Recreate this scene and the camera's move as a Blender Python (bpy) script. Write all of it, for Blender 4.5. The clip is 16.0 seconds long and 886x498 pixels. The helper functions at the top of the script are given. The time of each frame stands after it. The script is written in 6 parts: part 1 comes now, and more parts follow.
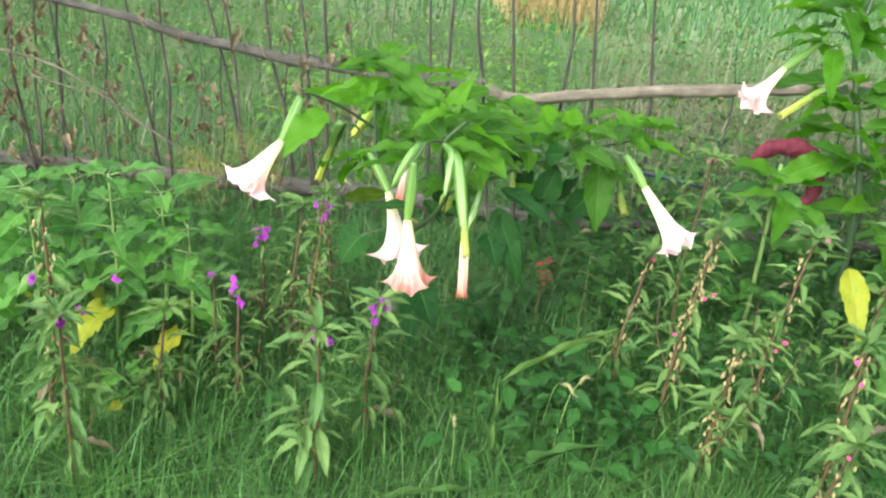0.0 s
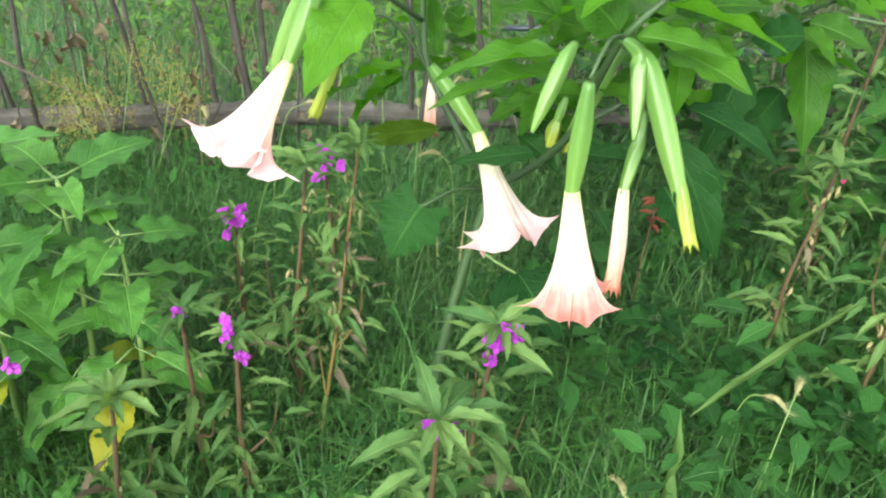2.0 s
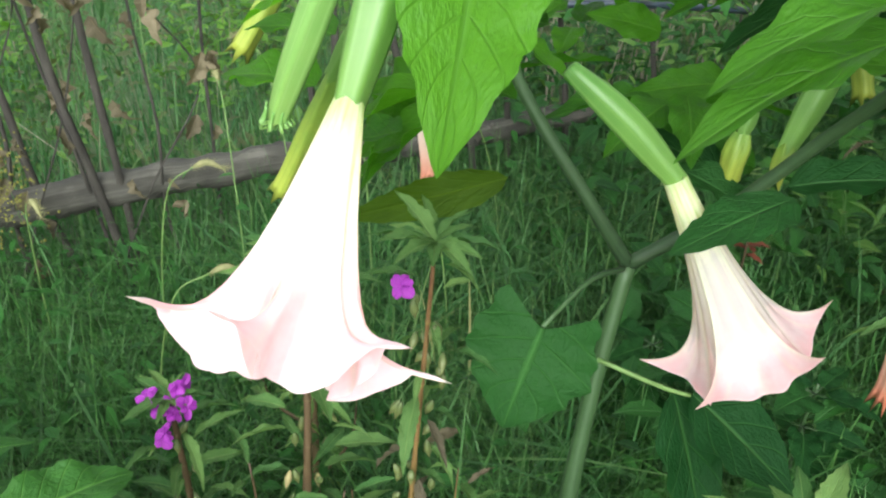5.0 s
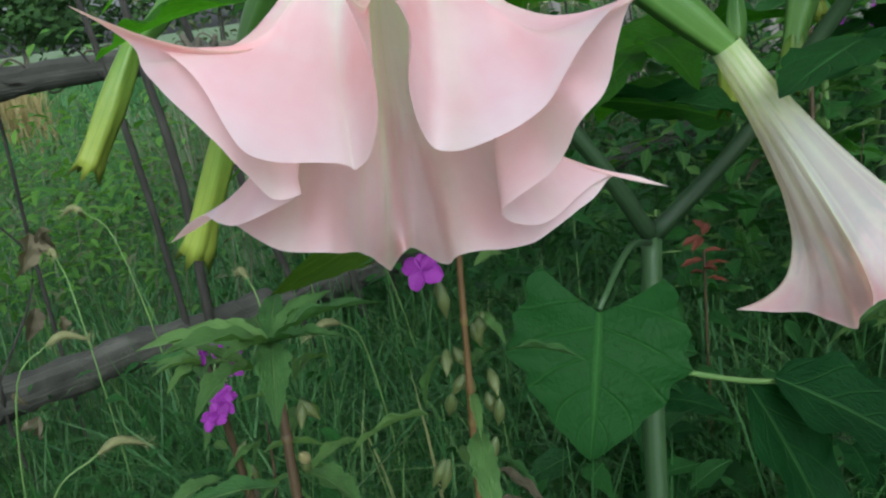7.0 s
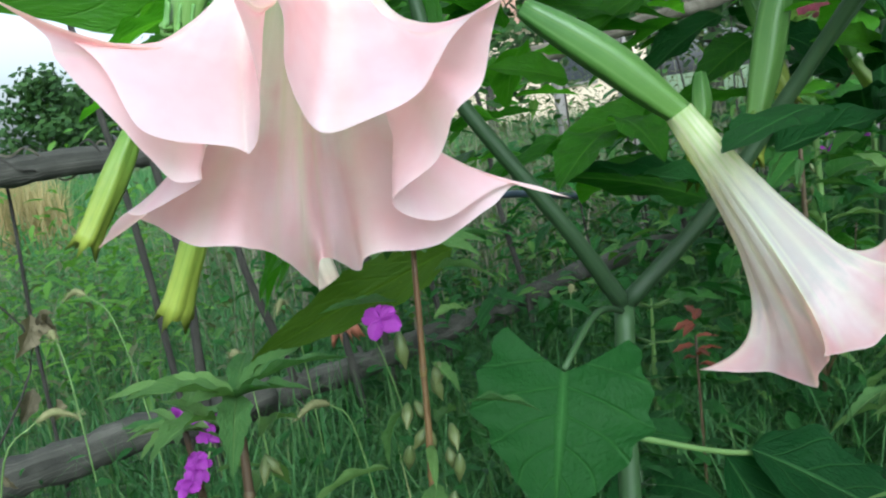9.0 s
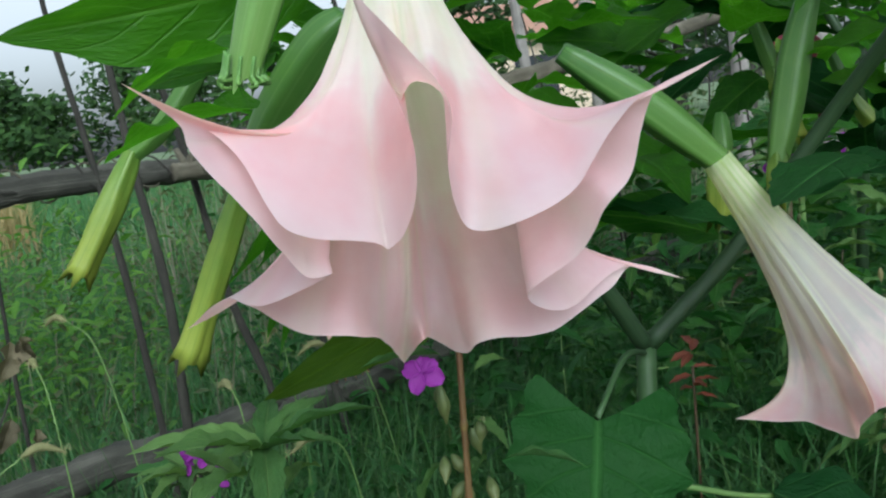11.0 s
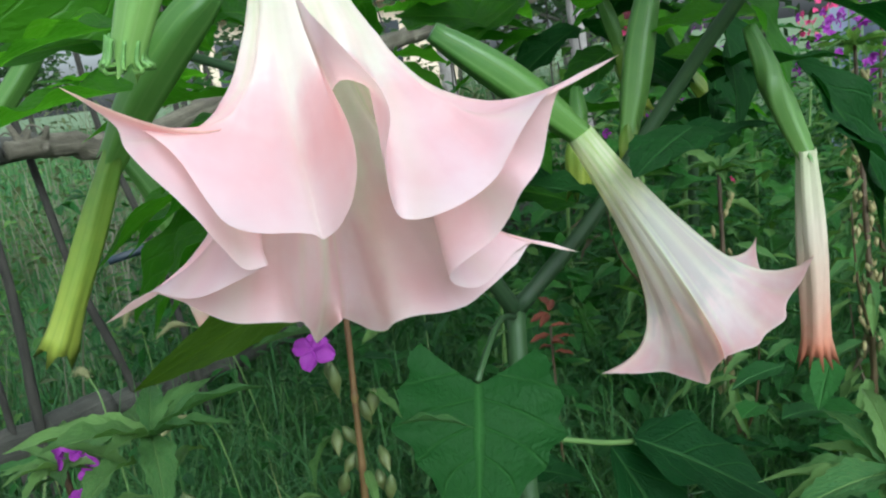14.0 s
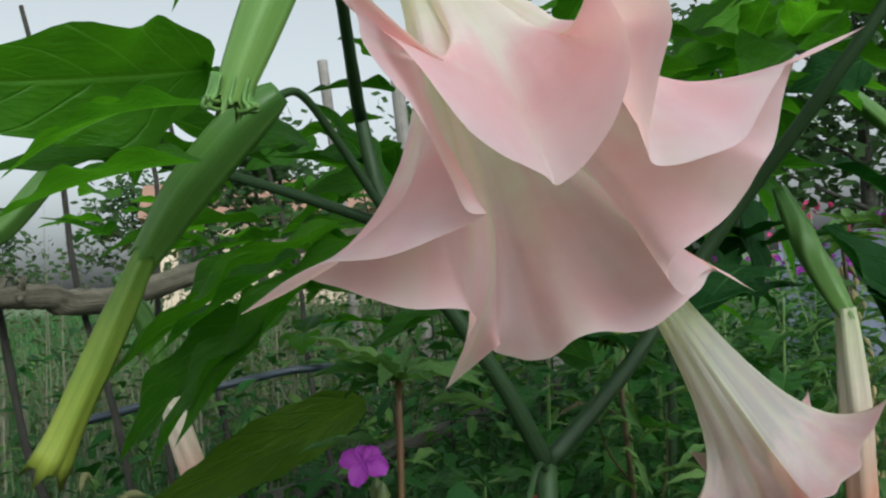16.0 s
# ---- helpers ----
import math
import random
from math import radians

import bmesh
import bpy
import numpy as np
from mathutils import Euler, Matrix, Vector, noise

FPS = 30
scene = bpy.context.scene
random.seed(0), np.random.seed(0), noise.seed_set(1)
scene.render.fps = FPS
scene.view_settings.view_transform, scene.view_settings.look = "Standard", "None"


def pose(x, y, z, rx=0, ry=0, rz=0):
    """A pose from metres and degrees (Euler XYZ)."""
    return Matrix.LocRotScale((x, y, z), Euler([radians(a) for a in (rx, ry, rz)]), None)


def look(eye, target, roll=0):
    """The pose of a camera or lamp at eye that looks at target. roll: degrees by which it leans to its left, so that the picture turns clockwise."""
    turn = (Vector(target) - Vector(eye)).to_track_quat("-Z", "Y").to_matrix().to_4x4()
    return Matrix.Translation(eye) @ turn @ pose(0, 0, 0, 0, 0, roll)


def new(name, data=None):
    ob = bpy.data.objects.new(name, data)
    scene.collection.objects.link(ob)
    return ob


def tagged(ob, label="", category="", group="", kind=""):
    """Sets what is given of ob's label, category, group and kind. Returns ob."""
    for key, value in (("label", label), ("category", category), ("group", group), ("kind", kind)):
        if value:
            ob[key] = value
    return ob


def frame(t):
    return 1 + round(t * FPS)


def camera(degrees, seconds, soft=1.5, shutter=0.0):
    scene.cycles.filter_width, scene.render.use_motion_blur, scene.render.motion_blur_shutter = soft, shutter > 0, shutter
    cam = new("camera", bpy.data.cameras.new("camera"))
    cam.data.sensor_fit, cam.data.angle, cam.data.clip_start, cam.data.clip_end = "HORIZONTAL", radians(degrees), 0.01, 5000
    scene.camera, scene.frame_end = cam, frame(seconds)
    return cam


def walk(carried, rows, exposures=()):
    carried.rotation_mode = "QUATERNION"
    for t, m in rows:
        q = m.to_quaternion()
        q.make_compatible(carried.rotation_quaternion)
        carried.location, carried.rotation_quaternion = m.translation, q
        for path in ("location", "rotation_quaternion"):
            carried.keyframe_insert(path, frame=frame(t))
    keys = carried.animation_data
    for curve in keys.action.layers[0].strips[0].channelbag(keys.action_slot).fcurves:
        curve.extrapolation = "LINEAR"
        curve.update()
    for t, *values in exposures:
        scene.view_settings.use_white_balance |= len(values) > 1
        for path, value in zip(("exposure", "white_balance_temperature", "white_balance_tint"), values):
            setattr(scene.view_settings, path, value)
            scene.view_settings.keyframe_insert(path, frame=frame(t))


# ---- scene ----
cam = camera(55.4, 16.0, 2.2)
PATH = [
    (0.0, (0.000, 0.000, 1.650), (0.00, -24.49, 7.19)),
    (0.5, (-0.131, 0.170, 1.623), (0.70, -24.94, 6.40)),
    (1.0, (-0.255, 0.521, 1.500), (1.65, -27.47, 3.53)),
    (1.5, (-0.363, 0.800, 1.391), (-6.09, -31.68, 5.59)),
    (2.0, (-0.463, 1.013, 1.337), (-11.10, -31.66, 5.00)),
    (2.5, (-0.455, 1.210, 1.276), (-11.23, -32.02, 4.44)),
    (3.0, (-0.411, 1.391, 1.256), (-11.35, -32.00, 3.94)),
    (3.5, (-0.412, 1.428, 1.255), (-12.75, -31.62, 3.79)),
    (4.0, (-0.466, 1.492, 1.260), (-14.96, -31.06, 2.51)),
    (4.5, (-0.546, 1.624, 1.157), (-15.52, -30.82, 1.84)),
    (4.7, (-0.600, 1.683, 1.127), (-19.61, -30.92, 2.05)),
    (6.8, (-0.704, 1.943, 0.845), (-38.44, -18.82, -7.46)),
    (7.0, (-0.695, 1.943, 0.836), (-38.08, -16.65, -8.60)),
    (7.5, (-0.699, 1.931, 0.829), (-38.05, -10.94, -8.70)),
    (8.0, (-0.698, 1.907, 0.798), (-37.89, -8.64, -8.71)),
    (8.5, (-0.694, 1.907, 0.806), (-38.11, -8.36, -8.46)),
    (9.0, (-0.685, 1.905, 0.801), (-38.03, -9.40, -8.09)),
    (9.5, (-0.703, 1.917, 0.813), (-38.49, -9.72, -7.28)),
    (10.0, (-0.702, 1.935, 0.816), (-39.01, -8.59, -7.07)),
    (12.3, (-0.721, 1.951, 0.844), (-42.20, -9.42, -8.37)),
    (12.5, (-0.715, 1.943, 0.834), (-41.39, -7.93, -8.65)),
    (13.0, (-0.703, 1.947, 0.833), (-41.25, -7.98, -9.11)),
    (13.5, (-0.730, 1.956, 0.825), (-48.92, -10.73, -8.55)),
    (14.0, (-0.735, 1.953, 0.839), (-50.56, -12.26, -7.78)),
    (14.5, (-0.763, 1.992, 0.854), (-53.58, -12.30, -8.13)),
    (15.0, (-0.761, 2.030, 0.861), (-55.32, -11.77, -7.65)),
    (15.5, (-0.758, 2.047, 0.820), (-57.08, -9.67, -7.21)),
    (16.0, (-0.759, 2.034, 0.777), (-55.34, 1.60, -4.02)),
]
walk(cam, [(t, pose(x, y, z, 90 + pitch, 0, yaw) @ pose(0, 0, 0, 0, 0, roll)) for t, (x, y, z), (yaw, pitch, roll) in PATH],
     exposures=[(0.0, 1.6, 6450, 12), (1.5, 1.6, 6450, 11), (3.0, 1.34, 6420, 10), (4.5, 1.30, 6350, 9), (7.0, 0.10, 5680, 2), (8.0, 0.30, 5620, 1), (9.0, 0.66, 5560, 0), (9.5, 0.72, 5560, 0), (10.0, 0.10, 5620, 2), (12.5, 0.14, 5680, 2), (13.0, 0.16, 5650, 2), (13.5, 0.30, 5620, 1), (14.0, 0.42, 5620, 0), (14.5, 0.31, 5620, 0), (16.0, -0.17, 6050, 2)])

# ---- sky and sun ----
world = bpy.data.worlds.new("evening_sky")
scene.world = world
world.use_nodes = True
wn = world.node_tree.nodes
sky = wn.new("ShaderNodeTexSky")
sky.sky_type = "NISHITA"
sky.sun_disc = False
sky.sun_elevation = radians(36)
sky.sun_rotation = radians(211)
sky.air_density = 1.0
sky.dust_density = 5.0
sky.ozone_density = 1.0
wn["Background"].inputs["Strength"].default_value = 0.21
haze = wn.new("ShaderNodeHueSaturation")
haze.inputs["Saturation"].default_value = 0.12
world.node_tree.links.new(sky.outputs["Color"], haze.inputs["Color"])
world.node_tree.links.new(haze.outputs["Color"], wn["Background"].inputs["Color"])
sun = new("sun", bpy.data.lights.new("sun", "SUN"))
sun.data.energy = 0.45
sun.data.angle = radians(40)
sun.data.color = (1.0, 0.97, 0.92)
sun.matrix_world = look((-2.2, -1.4, 3.8), (0, 2.3, 0.6))

# ---- materials ----
def nodes_of(name):
    mat = bpy.data.materials.new(name)
    mat.use_nodes = True
    nt = mat.node_tree
    return mat, nt, nt.nodes["Principled BSDF"], nt.nodes["Material Output"]


def ramp(nt, stops):
    node = nt.nodes.new("ShaderNodeValToRGB")
    el = node.color_ramp.elements
    while len(el) < len(stops):
        el.new(0.5)
    for e, (p, c) in zip(el, stops):
        e.position, e.color = p, (*c, 1)
    return node


def mixer(nt, kind, fac, a, b):
    """A colour mix; fac, a and b are values or sockets."""
    node = nt.nodes.new("ShaderNodeMix")
    node.data_type, node.blend_type = "RGBA", kind
    for i, v in ((0, fac), (6, a), (7, b)):
        if isinstance(v, bpy.types.NodeSocket):
            nt.links.new(v, node.inputs[i])
        elif i:
            node.inputs[i].default_value = (*v, 1)
        else:
            node.inputs[i].default_value = v
    return node.outputs[2]


def noise_of(nt, scale, detail=3.0, coord="Object", rough=0.55):
    tc = nt.nodes.new("ShaderNodeTexCoord")
    n = nt.nodes.new("ShaderNodeTexNoise")
    n.inputs["Scale"].default_value, n.inputs["Detail"].default_value, n.inputs["Roughness"].default_value = scale, detail, rough
    nt.links.new(tc.outputs[coord], n.inputs["Vector"])
    return n.outputs["Fac"]


def calc(nt, op, a, b=0.0, clamp=False):
    node = nt.nodes.new("ShaderNodeMath")
    node.operation, node.use_clamp = op, clamp
    for i, v in ((0, a), (1, b)):
        if isinstance(v, bpy.types.NodeSocket):
            nt.links.new(v, node.inputs[i])
        else:
            node.inputs[i].default_value = v
    return node.outputs[0]


def bump(nt, shader, height, strength, distance=0.002):
    b = nt.nodes.new("ShaderNodeBump")
    b.inputs["Strength"].default_value, b.inputs["Distance"].default_value = strength, distance
    nt.links.new(height, b.inputs["Height"])
    nt.links.new(b.outputs["Normal"], shader.inputs["Normal"])


def thin(nt, shader, out, colour, share):
    """Lets light through a thin leaf or petal."""
    tr = nt.nodes.new("ShaderNodeBsdfTranslucent")
    mix = nt.nodes.new("ShaderNodeMixShader")
    mix.inputs[0].default_value = share
    if isinstance(colour, bpy.types.NodeSocket):
        nt.links.new(colour, tr.inputs["Color"])
    else:
        tr.inputs["Color"].default_value = (*colour, 1)
    nt.links.new(shader.outputs[0], mix.inputs[1])
    nt.links.new(tr.outputs[0], mix.inputs[2])
    nt.links.new(mix.outputs[0], out.inputs["Surface"])


def tone(colour, k):
    return tuple(c * k for c in colour)


def leaf_material(name, dark, light, vein, through_share=0.3, rough=0.42, islands=False, spots=None, vein_count=9.0, blotch=0.5, gloss=0.22):
    mat, nt, sh, out = nodes_of(name)
    dark, light, vein = [(a * 1.03, b, c * 0.8) for a, b, c in (tone(dark, 0.88), tone(light, 0.88), tone(vein, 0.9))]
    if islands:
        rnd = nt.nodes.new("ShaderNodeNewGeometry").outputs["Random Per Island"]
    else:
        rnd = nt.nodes.new("ShaderNodeObjectInfo").outputs["Random"]
    base = ramp(nt, [(0.0, dark), (1.0, light)])
    mott = noise_of(nt, 9.0, 4.0, "UV")
    nt.links.new(calc(nt, "ADD", calc(nt, "MULTIPLY", rnd, 0.75), calc(nt, "MULTIPLY", calc(nt, "SUBTRACT", mott, 0.35), blotch), True), base.inputs["Fac"])
    uv = nt.nodes.new("ShaderNodeSeparateXYZ")
    tc = nt.nodes.new("ShaderNodeTexCoord")
    nt.links.new(tc.outputs["UV"], uv.inputs[0])
    side = calc(nt, "ABSOLUTE", calc(nt, "SUBTRACT", uv.outputs["Y"], 0.5))
    mid = calc(nt, "SUBTRACT", 1.0, calc(nt, "MULTIPLY", side, 26.0), True)
    ribs = calc(nt, "FRACT", calc(nt, "MULTIPLY", calc(nt, "SUBTRACT", uv.outputs["X"], calc(nt, "MULTIPLY", side, 0.62)), vein_count))
    ribs = calc(nt, "SUBTRACT", 1.0, calc(nt, "MULTIPLY", calc(nt, "ABSOLUTE", calc(nt, "SUBTRACT", ribs, 0.5)), 14.0), True)
    veins = calc(nt, "MAXIMUM", mid, calc(nt, "MULTIPLY", ribs, 0.45))
    col = mixer(nt, "MIX", calc(nt, "MULTIPLY", veins, 0.7), base.outputs[0], vein)
    if spots:
        sp = noise_of(nt, 5.0, 5.0, "UV", 0.65)
        k = nt.nodes.new("ShaderNodeMapRange")
        k.inputs[1].default_value, k.inputs[2].default_value = spots[1], spots[1] + 0.08
        nt.links.new(sp, k.inputs[0])
        col = mixer(nt, "MIX", k.outputs[0], col, spots[0])
    nt.links.new(col, sh.inputs["Base Color"])
    sh.inputs["Roughness"].default_value = rough
    sh.inputs["Specular IOR Level"].default_value = gloss
    quilt = noise_of(nt, 26.0, 2.0, "UV")
    bump(nt, sh, calc(nt, "ADD", calc(nt, "MULTIPLY", quilt, 0.6), calc(nt, "SUBTRACT", mott, calc(nt, "MULTIPLY", veins, 0.9))), 0.7, 0.0048)
    thin(nt, sh, out, mixer(nt, "MULTIPLY", 1.0, col, (2.0, 2.1, 1.0)), through_share)
    return mat


LEAF = leaf_material("angel_trumpet_leaf", (0.024, 0.100, 0.009), (0.085, 0.26, 0.014), (0.11, 0.28, 0.05), 0.48, 0.45, vein_count=6.0, gloss=0.26)
LEAF_DARK = leaf_material("angel_trumpet_dark_leaf", (0.007, 0.046, 0.012), (0.017, 0.072, 0.015), (0.05, 0.15, 0.045), 0.25, 0.6, spots=((0.12, 0.15, 0.03), 0.70), vein_count=5.0, gloss=0.12)
LEAF_OLIVE = leaf_material("olive_leaf", (0.04, 0.088, 0.008), (0.095, 0.155, 0.012), (0.09, 0.16, 0.02), 0.42, 0.55, spots=((0.26, 0.27, 0.02), 0.66), vein_count=6.0, gloss=0.12)
LEAF_YELLOW = leaf_material("yellowing_leaf", (0.15, 0.25, 0.025), (0.32, 0.32, 0.03), (0.3, 0.36, 0.08), 0.35, spots=((0.11, 0.23, 0.03), 0.58))
LEAF_SUN = leaf_material("broad_leaf", (0.025, 0.115, 0.022), (0.10, 0.28, 0.05), (0.18, 0.42, 0.12), 0.36, 0.5, vein_count=6.0, gloss=0.35)
LEAF_BALSAM = leaf_material("balsam_leaf", (0.04, 0.125, 0.042), (0.165, 0.29, 0.105), (0.21, 0.34, 0.14), 0.25, 0.5, spots=((0.30, 0.25, 0.10), 0.66), vein_count=12.0)
LEAF_DRY = leaf_material("dry_leaf", (0.085, 0.076, 0.06), (0.21, 0.185, 0.145), (0.20, 0.175, 0.13), 0.12, 0.8)
LEAF_COMB = leaf_material("celosia_leaf", (0.02, 0.095, 0.02), (0.06, 0.18, 0.032), (0.11, 0.24, 0.07), 0.28)
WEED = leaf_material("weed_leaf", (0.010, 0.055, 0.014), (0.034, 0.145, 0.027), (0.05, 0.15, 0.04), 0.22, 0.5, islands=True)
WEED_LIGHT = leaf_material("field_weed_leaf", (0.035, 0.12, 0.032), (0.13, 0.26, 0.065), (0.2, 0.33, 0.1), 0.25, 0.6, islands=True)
# Light green weeds, with the strong light on them painted into the colour.
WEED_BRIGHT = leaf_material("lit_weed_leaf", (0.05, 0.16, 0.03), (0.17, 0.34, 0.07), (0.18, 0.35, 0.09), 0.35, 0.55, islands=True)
WEED_GREY = leaf_material("dull_thicket_leaf", (0.05, 0.08, 0.04), (0.13, 0.155, 0.09), (0.17, 0.19, 0.11), 0.2, 0.7, islands=True)
TREE_LEAF = leaf_material("tree_leaf", (0.02, 0.055, 0.02), (0.05, 0.11, 0.03), (0.06, 0.12, 0.04), 0.2, 0.6, islands=True)


def blade_material(name, stops, through_share=0.25, rough=0.5):
    mat, nt, sh, out = nodes_of(name)
    stops = [(p, tone(c, 0.82)) for p, c in stops]
    rnd = nt.nodes.new("ShaderNodeNewGeometry").outputs["Random Per Island"]
    base = ramp(nt, stops)
    patch = noise_of(nt, 1.7, 2.0)
    nt.links.new(calc(nt, "ADD", calc(nt, "MULTIPLY", rnd, 0.7), calc(nt, "MULTIPLY", calc(nt, "SUBTRACT", patch, 0.4), 0.9), True), base.inputs["Fac"])
    uv = nt.nodes.new("ShaderNodeSeparateXYZ")
    tc = nt.nodes.new("ShaderNodeTexCoord")
    nt.links.new(tc.outputs["UV"], uv.inputs[0])
    col = mixer(nt, "MIX", calc(nt, "MULTIPLY", uv.outputs["X"], 0.35), base.outputs[0], (0.10, 0.18, 0.038))
    nt.links.new(col, sh.inputs["Base Color"])
    sh.inputs["Roughness"].default_value = rough
    sh.inputs["Specular IOR Level"].default_value = 0.3
    thin(nt, sh, out, mixer(nt, "MULTIPLY", 1.0, col, (1.6, 1.9, 1.0)), through_share)
    return mat


GRASS = blade_material("grass_blade", [(0.0, (0.008, 0.05, 0.017)), (0.55, (0.022, 0.105, 0.026)), (0.88, (0.065, 0.21, 0.055)), (1.0, (0.26, 0.32, 0.15))])
WIRY_GRASS = blade_material("wiry_grass_blade", [(0.0, (0.025, 0.12, 0.025)), (0.6, (0.065, 0.22, 0.045)), (1.0, (0.20, 0.32, 0.11))])
FIELD_GRASS = blade_material("field_grass_blade", [(0.0, (0.022, 0.11, 0.040)), (0.5, (0.05, 0.165, 0.055)), (0.84, (0.13, 0.235, 0.08)), (1.0, (0.34, 0.31, 0.15))], 0.2, 0.6)
GREY_STALK = blade_material("grey_stalk", [(0.0, (0.12, 0.11, 0.09)), (0.6, (0.24, 0.21, 0.17)), (1.0, (0.44, 0.40, 0.32))], 0.1, 0.8)
DRY_GRASS = blade_material("dry_grass_blade", [(0.0, (0.36, 0.25, 0.12)), (0.6, (0.50, 0.37, 0.19)), (1.0, (0.58, 0.46, 0.28))], 0.15, 0.7)


def petal_material(name, blush, white=1.0):
    """Brugmansia trumpet: white ribbed tube, greenish at its root, that turns pink towards its mouth."""
    mat, nt, sh, out = nodes_of(name)
    tc = nt.nodes.new("ShaderNodeTexCoord")
    uv = nt.nodes.new("ShaderNodeSeparateXYZ")
    nt.links.new(tc.outputs["UV"], uv.inputs[0])
    # streaks that run lengthwise and larger clouds
    mp = nt.nodes.new("ShaderNodeMapping")
    mp.inputs["Scale"].default_value = (26.0, 2.2, 1.0)
    nt.links.new(tc.outputs["UV"], mp.inputs["Vector"])
    st = nt.nodes.new("ShaderNodeTexNoise")
    st.inputs["Scale"].default_value, st.inputs["Detail"].default_value = 1.0, 5.0
    nt.links.new(mp.outputs[0], st.inputs["Vector"])
    streak = st.outputs["Fac"]
    cloud = noise_of(nt, 22.0, 4.0)
    s = calc(nt, "ADD", uv.outputs["Y"], calc(nt, "ADD", calc(nt, "MULTIPLY", calc(nt, "SUBTRACT", cloud, 0.5), 0.60), calc(nt, "MULTIPLY", calc(nt, "SUBTRACT", streak, 0.5), 0.50)))
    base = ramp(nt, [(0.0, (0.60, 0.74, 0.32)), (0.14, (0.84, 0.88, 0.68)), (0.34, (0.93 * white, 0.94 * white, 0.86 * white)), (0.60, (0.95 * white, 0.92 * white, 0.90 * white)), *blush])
    nt.links.new(s, base.inputs["Fac"])
    # five broad ribs, each with a finer one on either side
    turn = calc(nt, "ADD", calc(nt, "MULTIPLY", uv.outputs["X"], 5.0), 0.5)
    rib = calc(nt, "ABSOLUTE", calc(nt, "SUBTRACT", calc(nt, "FRACT", turn), 0.5))
    narrow = calc(nt, "ADD", 4.0, calc(nt, "MULTIPLY", uv.outputs["Y"], 9.0))
    ribm = calc(nt, "SUBTRACT", 1.0, calc(nt, "MULTIPLY", rib, narrow), True)
    flank = calc(nt, "SUBTRACT", 1.0, calc(nt, "MULTIPLY", calc(nt, "ABSOLUTE", calc(nt, "SUBTRACT", rib, 0.2)), 26.0), True)
    middle = calc(nt, "SUBTRACT", 1.0, calc(nt, "MULTIPLY", calc(nt, "SUBTRACT", 0.5, rib), narrow), True)
    ribs = calc(nt, "MAXIMUM", ribm, calc(nt, "MAXIMUM", calc(nt, "MULTIPLY", flank, 0.6), calc(nt, "MULTIPLY", middle, 0.6)))
    fade = calc(nt, "SUBTRACT", 1.45, uv.outputs["Y"], True)
    fine = calc(nt, "ABSOLUTE", calc(nt, "SUBTRACT", calc(nt, "FRACT", calc(nt, "MULTIPLY", uv.outputs["X"], 65.0)), 0.5))
    col = mixer(nt, "MIX", calc(nt, "MULTIPLY", calc(nt, "MULTIPLY", ribs, fade), 0.6), base.outputs[0], (0.80, 0.90, 0.66))
    col = mixer(nt, "MULTIPLY", 0.10, col, mixer(nt, "MIX", fine, (0.80, 0.70, 0.68), (1, 1, 1)))
    soft = nt.nodes.new("ShaderNodeMapRange")
    soft.inputs[1].default_value, soft.inputs[2].default_value = 0.36, 0.64
    nt.links.new(noise_of(nt, 38.0, 3.0), soft.inputs[0])
    col = mixer(nt, "MULTIPLY", calc(nt, "MULTIPLY", uv.outputs["Y"], 0.65), col, mixer(nt, "MIX", soft.outputs[0], (0.95, 0.76, 0.79), (1, 1, 1)))
    blot = noise_of(nt, 90.0, 3.0)
    col = mixer(nt, "MULTIPLY", 0.16, col, mixer(nt, "MIX", calc(nt, "MULTIPLY", calc(nt, "ADD", blot, streak), 0.5), (0.82, 0.76, 0.76), (1.0, 1.0, 1.0)))
    rim = calc(nt, "MULTIPLY", calc(nt, "SUBTRACT", uv.outputs["Y"], 0.975), 45.0, True)
    col = mixer(nt, "MIX", calc(nt, "MULTIPLY", rim, 0.22), col, (0.95, 0.86, 0.86))
    nt.links.new(col, sh.inputs["Base Color"])
    sh.inputs["Roughness"].default_value = 0.5
    sh.inputs["Specular IOR Level"].default_value = 0.3
    bump(nt, sh, calc(nt, "ADD", calc(nt, "MULTIPLY", fine, 0.25), calc(nt, "ADD", calc(nt, "ADD", calc(nt, "MULTIPLY", cloud, 2.0), streak), calc(nt, "MULTIPLY", ribs, 0.45))), 0.5, 0.002)
    thin(nt, sh, out, mixer(nt, "MULTIPLY", 1.0, col, (1.10, 0.97, 0.84)), 0.60)
    return mat


PETAL = petal_material("trumpet_petal", [(0.68, (0.93, 0.80, 0.83)), (0.80, (0.92, 0.69, 0.73)), (1.0, (0.91, 0.74, 0.80))])
# Rose petals dimmed: shade from the leaves above is mixed into the colour.
PETAL_SHADED = petal_material("trumpet_petal_rose_shaded", [(0.72, (0.80, 0.70, 0.70)), (0.87, (0.74, 0.58, 0.60)), (1.0, (0.74, 0.50, 0.51))], 0.64)
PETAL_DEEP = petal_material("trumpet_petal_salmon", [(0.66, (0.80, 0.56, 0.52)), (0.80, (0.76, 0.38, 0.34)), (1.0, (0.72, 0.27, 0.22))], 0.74)


